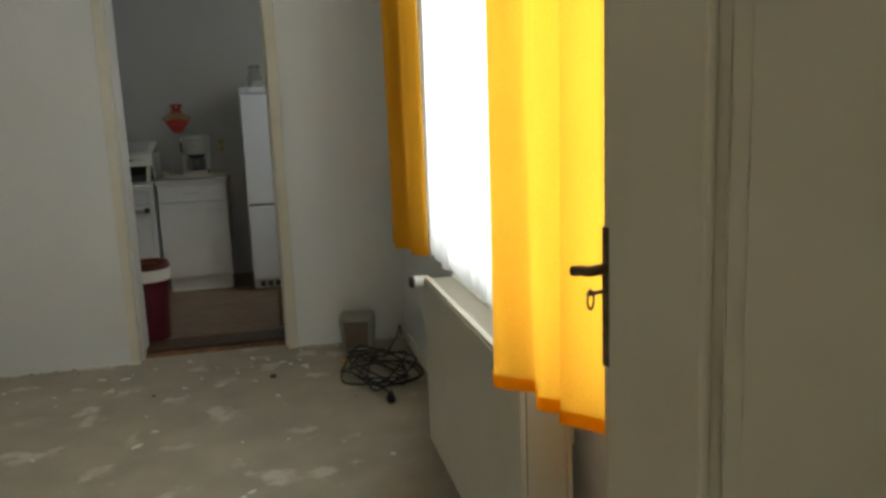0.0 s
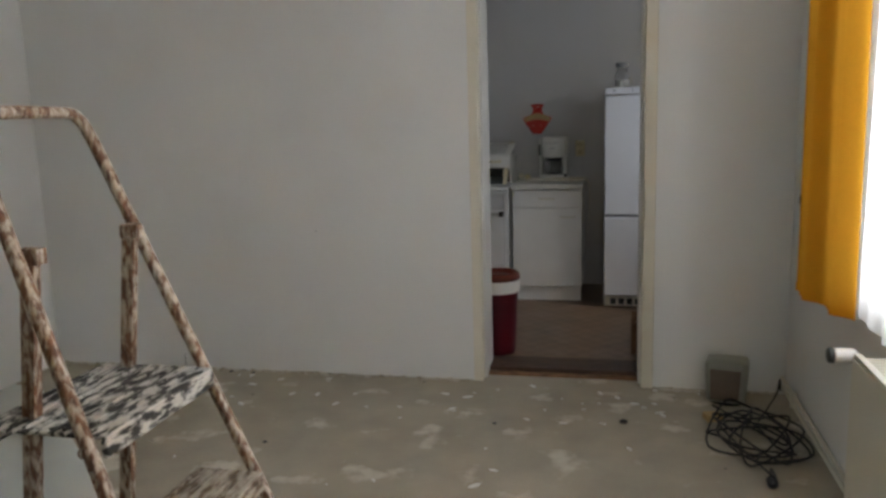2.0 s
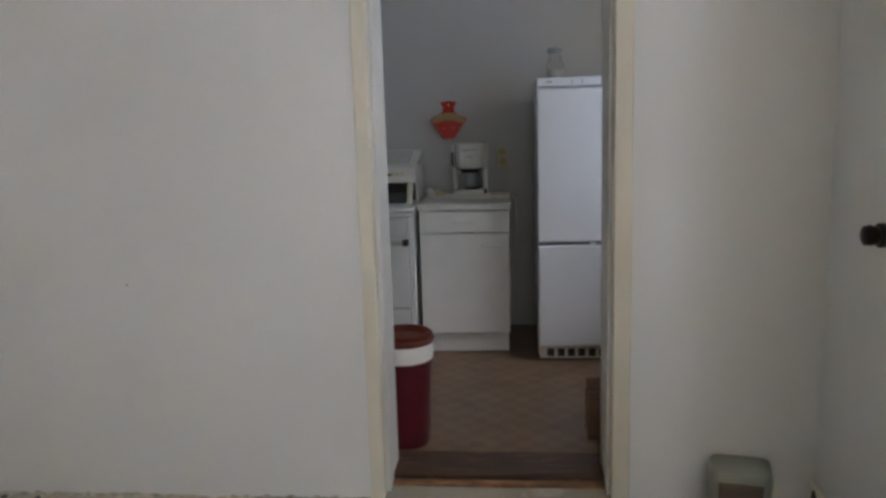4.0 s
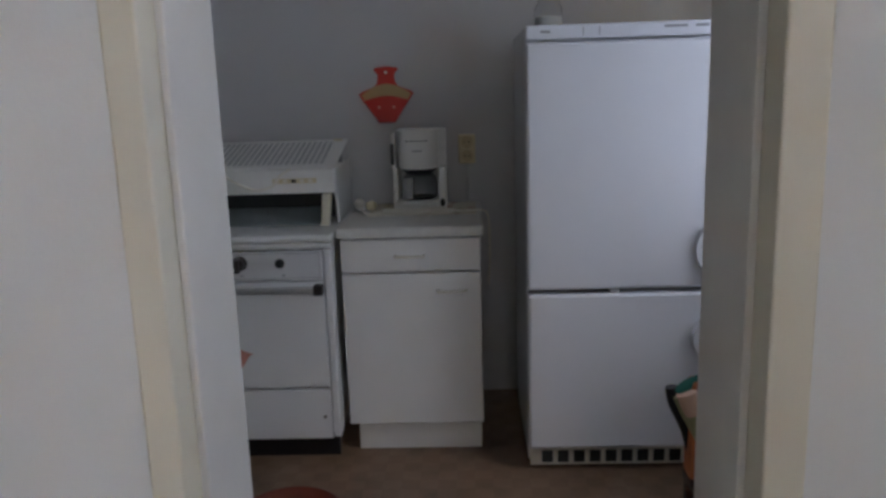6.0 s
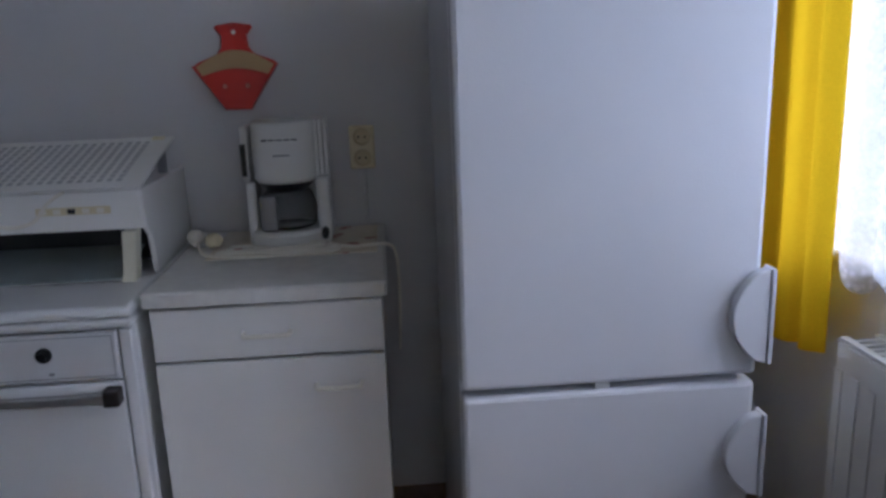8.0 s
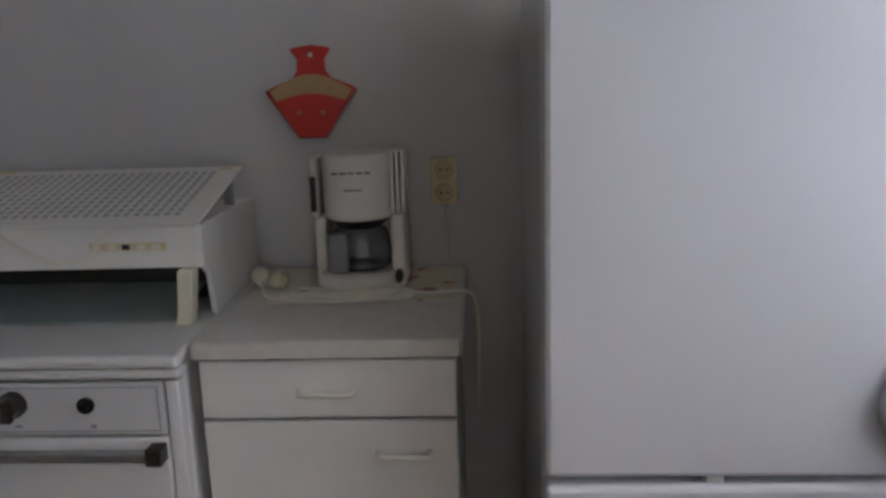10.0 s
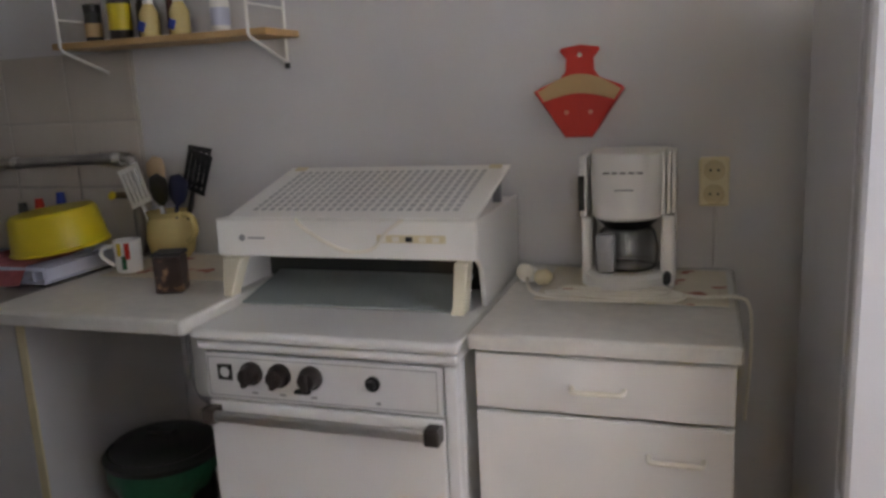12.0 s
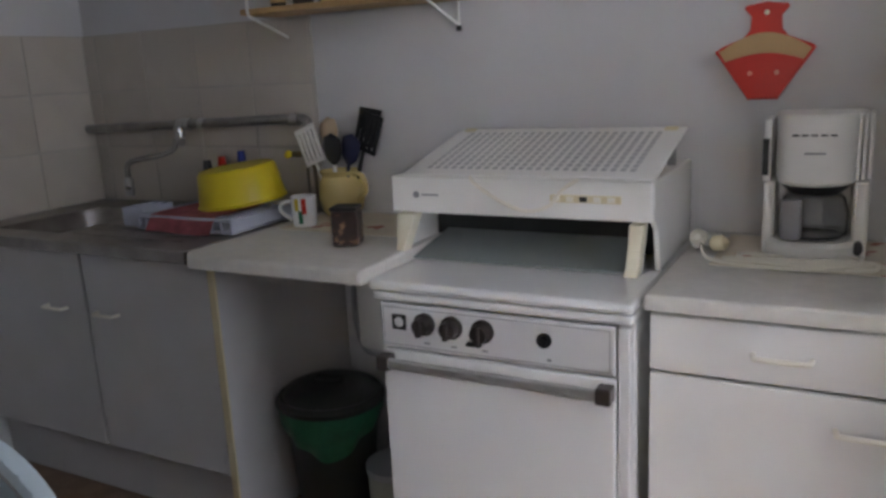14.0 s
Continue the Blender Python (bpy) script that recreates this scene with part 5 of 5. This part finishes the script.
bottle(-2.08, 0.105, 0.024, CHARCOAL, BLACK, "small dark spice jar with pale label", PAPER, neck=0.95)
bottle(-1.985, 0.20, 0.032, BROWNK, BLACK, "dark sauce bottle with yellow label", YELLOWP, neck=0.45)
bottle(-1.93, 0.17, 0.024, BROWNK, BLACK, "slim dark sauce bottle", None, y=7.68, neck=0.5)
bottle(-1.885, 0.118, 0.028, PALEYELLOW, PLASTICW, "yellow squeeze bottle with white cap", None, neck=0.5, patch=BLUEP)
bottle(-1.835, 0.19, 0.022, ORANGE, RED, "slim red sauce bottle", None, y=7.69, neck=0.55)
bottle(-1.785, 0.118, 0.028, PALEYELLOW, PLASTICW, "yellow squeeze bottle with white cap", None, neck=0.5, patch=BLUEP)
bottle(-1.655, 0.13, 0.026, PLASTICW, LILAC, "white and blue salt canister", LILAC, neck=0.95)

# bins below the worktop
bn = thing("pedal_bin", (-1.84, 7.42, 0.018), "dark waste bin with a green bag under worktop", "bin")
part("body", lathe(-1.84, 7.42, [(0.11, 0.018), (0.115, 0.03), (0.138, 0.36)], 32), CHARCOAL, bn, smooth=True)
bag = bmesh.new()
rows_ = []
for j in range(9):
    v, line = j / 8, []
    for i in range(72):
        a = 2 * math.pi * i / 72
        sag = 0.045 + 0.085 * max(0.0, math.cos(a - radians(-62))) ** 1.5 + 0.010 * math.sin(5 * a)
        r = 0.150 - 0.012 * v + 0.006 * math.sin(11 * a + 2 * v) * v + 0.010 * math.sin(math.pi * v)
        line.append(bag.verts.new((-1.84 + r * math.cos(a), 7.42 + r * math.sin(a), 0.362 - sag * v)))
    rows_.append(line)
for up_, dn_ in zip(rows_, rows_[1:]):
    for i in range(72):
        bag.faces.new((up_[i], up_[(i + 1) % 72], dn_[(i + 1) % 72], dn_[i]))
part("bag_rim", bag, GREENBAG, bn, "green plastic bag drooping over the rim", True)
part("lid", lathe(-1.84, 7.42, [(0.150, 0.360), (0.160, 0.364), (0.162, 0.378), (0.150, 0.392), (0.143, 0.390), (0.135, 0.402), (0.09, 0.418), (0.0, 0.424)], 40), CHARCOAL, bn, "flat domed dark lid", True)
part("lid_handle", box(-1.885, -1.795, 7.405, 7.435, 0.4205, 0.434, 0.005), CHARCOAL, bn)
pl = thing("storage_tub", (-1.58, 7.36, 0.018), "grey-green plastic tub beside the bin", "tub")
part("body", lathe(-1.58, 7.36, [(0.07, 0.018), (0.08, 0.03), (0.085, 0.22)], 24), HEATSHELL, pl, smooth=True)
part("lid", lathe(-1.58, 7.36, [(0.089, 0.221), (0.089, 0.24), (0.0, 0.245)], 24), GREY, pl, smooth=True)
bo = thing("water_heater", (-1.72, 7.66, 0.45), "white water heater under the worktop", "water heater")
part("tank", box(-1.86, -1.58, 7.60, 7.745, 0.45, 0.80, 0.03), PLASTICW, bo, smooth=True)
part("hose", tube(smooth_path([(-1.88, 7.70, 0.82), (-1.90, 7.66, 0.6), (-1.84, 7.62, 0.45), (-1.74, 7.64, 0.44)], 6), 0.009), GREY, bo, smooth=True)

# red bin by the doorway
rb = thing("waste_bin", (-0.76, 5.93, 0.018), "wine red waste bin with white liner", "bin")
part("body", lathe(-0.76, 5.93, [(0.088, 0.018), (0.093, 0.03), (0.114, 0.44)], 36), WINE, rb, smooth=True)
part("liner", lathe(-0.76, 5.93, [(0.113, 0.375), (0.119, 0.38), (0.122, 0.425), (0.118, 0.445)], 36), PLASTICW, rb, "white bin liner cuff", True)
part("lid", lathe(-0.76, 5.93, [(0.122, 0.446), (0.126, 0.458), (0.122, 0.466), (0.116, 0.468), (0.118, 0.480), (0.108, 0.486), (0.095, 0.480), (0.085, 0.462), (0.0, 0.466)], 36), ORANGE, rb, "red brown lid", True)

cbx = thing("cardboard_box", (0.11, 6.02, 0.018), "small worn brown cardboard box on the kitchen floor", "box")
CARD = mat("cardboard", (0.20, 0.11, 0.06), 0.85, vary=0.15, scale=14, bump=0.2)
part("body", box(-0.02, 0.22, 5.95, 6.09, 0.0185, 0.19, 0.003), CARD, cbx)
for y, a in ((5.955, 38), (6.085, -30)):
    part("flap", box(-0.017, 0.217, y - 0.002, y + 0.002, 0.192, 0.236, turn=Matrix.Rotation(radians(a), 4, "X")), CARD, cbx)

# table with salmon oilcloth and pale blue vessel
tb = thing("kitchen_table", (-1.36, 6.03, 0.018), "small pale wooden kitchen table under a pink cloth", "table")
part("tabletop", box(-1.78, -0.98, 5.84, 6.20, 0.728, 0.750, 0.004), WOOD, tb)
for x in (-1.74, -1.03):
    for y in (5.88, 6.15):
        part("leg", box(x - 0.02, x + 0.02, y - 0.02, y + 0.02, 0.018, 0.7275, 0.004), WOOD, tb)
oc = bmesh.new()
n = 24
vs = []
for i in range(n + 1):
    row = []
    for j in range(n + 1):
        u, v = i / n, j / n
        x, y = -1.84 + 0.945 * u, 5.80 + 0.44 * v
        over = max(0, x + 0.975) + max(0, y - 6.205) * 0.8 + max(0, 5.835 - y) * 0.8 + max(0, -1.785 - x)
        row.append(oc.verts.new((x, y, 0.7525 - over * 0.55 + 0.055 * max(0, (u - 0.87) / 0.13) ** 0.5 * max(0, (v - 0.5)))))
    vs.append(row)
for i in range(n):
    for j in range(n):
        oc.faces.new((vs[i][j], vs[i + 1][j], vs[i + 1][j + 1], vs[i][j + 1]))
bmesh.ops.solidify(oc, geom=oc.faces[:], thickness=0.0012)
tagged(part("oilcloth", oc, SALMON, None, "", True), "salmon pink oilcloth with lifted corner on table", "tablecloth")
pc = thing("plastic_chair", (-1.74, 6.1, 0.018), "pale blue moulded plastic chair tucked under the table", "chair")
arcp = [(-0.27 * math.cos(math.pi * k / 20), 0.26 * math.sin(math.pi * k / 20) ** 0.6) for k in range(21)]
part("backrest", prism([(-1.74 + x, 0.545 + z) for x, z in arcp], 6.285, 6.32, "xz", 0.012), PALEBLUE, pc, smooth=True)
part("backrest_seam", tube([(-1.74 + 0.9 * x, 6.2845, 0.56 + 0.86 * z) for x, z in arcp], 0.003, 6), GREY, pc, smooth=True)
for x in (-1.93, -1.55):
    part("back_post", box(x - 0.02, x + 0.02, 6.288, 6.317, 0.44, 0.546, 0.006), PALEBLUE, pc)
part("seat", box(-1.97, -1.51, 5.90, 6.32, 0.41, 0.44, 0.012), PALEBLUE, pc, smooth=True)
for x in (-1.94, -1.54):
    for y in (5.93, 6.29):
        part("leg", box(x - 0.018, x + 0.018, y - 0.018, y + 0.018, 0.018, 0.41, 0.005), PALEBLUE, pc)

# cushioned chair by the window
ch = thing("chair", (0.354, 6.2, 0.018), "low wooden chair with a green and orange cushion", "chair")
for x in (0.154, 0.554):
    for y0, y1 in ((6.22, 6.26),):
        part("back_post", box(x - 0.015, x + 0.015, 6.235, 6.265, 0.018, 0.60, 0.004), DARKWOOD, ch)
    part("leg", box(x - 0.015, x + 0.015, 5.90, 5.93, 0.018, 0.375, 0.004), DARKWOOD, ch)
part("seat", box(0.134, 0.574, 5.89, 6.265, 0.375, 0.40, 0.006), DARKWOOD, ch)
part("back_rail", box(0.170, 0.538, 6.238, 6.262, 0.48, 0.54, 0.004), DARKWOOD, ch)
cu = thing("back_cushion", (0.32, 6.2, 0.43), "green, orange and peach patchwork cushion on the chair", "cushion")


def pad(x0, x1, z0, z1):
    return box(x0, x1, 6.165, 6.234, z0, z1, 0.018)


part("orange_panel", pad(0.10, 0.58, 0.427, 0.676), ORANGEF, cu, "orange fabric panel", True)
part("green_border", tube(smooth_path([(0.075, 6.19, 0.640), (0.12, 6.195, 0.668), (0.25, 6.20, 0.684), (0.42, 6.20, 0.690), (0.58, 6.20, 0.680)], 6), 0.016, 12), GREENF, cu, "green fabric border", True)
part("side_roll", tube(smooth_path([(0.085, 6.185, 0.645), (0.105, 6.18, 0.60), (0.135, 6.175, 0.54), (0.15, 6.175, 0.46)], 6), 0.026, 12), OLIVEF, cu, "olive striped roll", True)
part("corner_patch", tube(smooth_path([(0.088, 6.172, 0.652), (0.098, 6.17, 0.625), (0.108, 6.169, 0.605)], 5), 0.024, 12), PEACH, cu, "peach fabric patch", True)
part("dark_piping", tube(smooth_path([(0.062, 6.20, 0.655), (0.070, 6.20, 0.615), (0.10, 6.20, 0.55), (0.12, 6.20, 0.47)], 6), 0.015, 10), BLACK, cu, "dark piping", True)
cu.location = (0.344, 6.2, 0.412)
part("peach_patch", tube(smooth_path([(0.36, 6.185, 0.692), (0.385, 6.172, 0.675), (0.40, 6.168, 0.645)], 5), 0.021, 12), PEACH, cu, "peach fabric patch", True)

# kitchen window dressing and radiator
curtain("curtain", drape(7.10, 7.40, 0.625, 2.4, 0.625, 2.3, 0.022, 11, hem=-0.05), CURTAIN_K, "lemon yellow cotton curtain beside the fridge", drape(7.10, 7.40, 0.625, 2.4, 0.625, 2.3, 0.022, 11, hem=-0.05))
curtain("lace_curtain", drape(6.05, 7.19, 0.79, 2.38, 0.675, 7, 0.022, 21, scallop=0.035, hem=0.10), LACE, "white floral lace curtain over the kitchen window")
kr = radiator("radiator", 0.60, 0.70, 5.95, 7.0, 0.12, 0.722, RADWHITE, "white ribbed panel radiator under the kitchen window", True)
rod = thing("curtain_rail", (0.65, 6.7, 2.4), "white curtain rail above the kitchen window", "curtain rail")
part("rail", box(0.60, 0.70, 5.95, 7.45, 2.4, 2.425, 0.006), PLASTICW, rod)
for y in (6.1, 7.35):
    part("bracket", box(0.68, 0.735, y, y + 0.03, 2.405, 2.44, 0.004), PLASTICW, rod)

# ---- wall tiles ----
PITCH_W, PITCH_H, TZ0 = 0.249, 0.206, 0.8745
grout_b = structure("tile_bed_back", box(KX0 + 0.001, -2.045, 7.738, 7.749, TZ0, 1.493), GROUT, "grey beige tile joints behind the sink", "tile bed")
grout_l = structure("tile_bed_left", box(KX0 + 0.001, KX0 + 0.012, 6.70, 7.737, TZ0, 1.493), GROUT, "grey beige tile joints beside the sink", "tile bed")


def tile_mesh(name, w, h, horizontal):
    bm = box(-w / 2, w / 2, -0.004, 0.0, -h / 2, h / 2, 0.002) if horizontal else box(0.0, 0.004, -w / 2, w / 2, -h / 2, h / 2, 0.002)
    me = bpy.data.meshes.new(name)
    bm.to_mesh(me)
    bm.free()
    me.materials.append(TILE)
    return me


TB, TL = tile_mesh("tile", PITCH_W - 0.007, PITCH_H - 0.007, True), tile_mesh("tile", PITCH_W - 0.007, PITCH_H - 0.007, False)
TE = tile_mesh("tile", 0.066, PITCH_H - 0.007, True)
for r in range(3):
    z = TZ0 + PITCH_H * (r + 0.5)
    for c in range(5):
        t = new("tile", TB if c < 4 else TE)
        t.location, t.parent = (-2.048 - PITCH_W * (c + 0.5) if c < 4 else -3.083, 7.7378, z), grout_b
    for c in range(4):
        t = new("tile", TL)
        t.location, t.parent = (KX0 + 0.0122, 7.730 - PITCH_W * (c + 0.5), z), grout_l
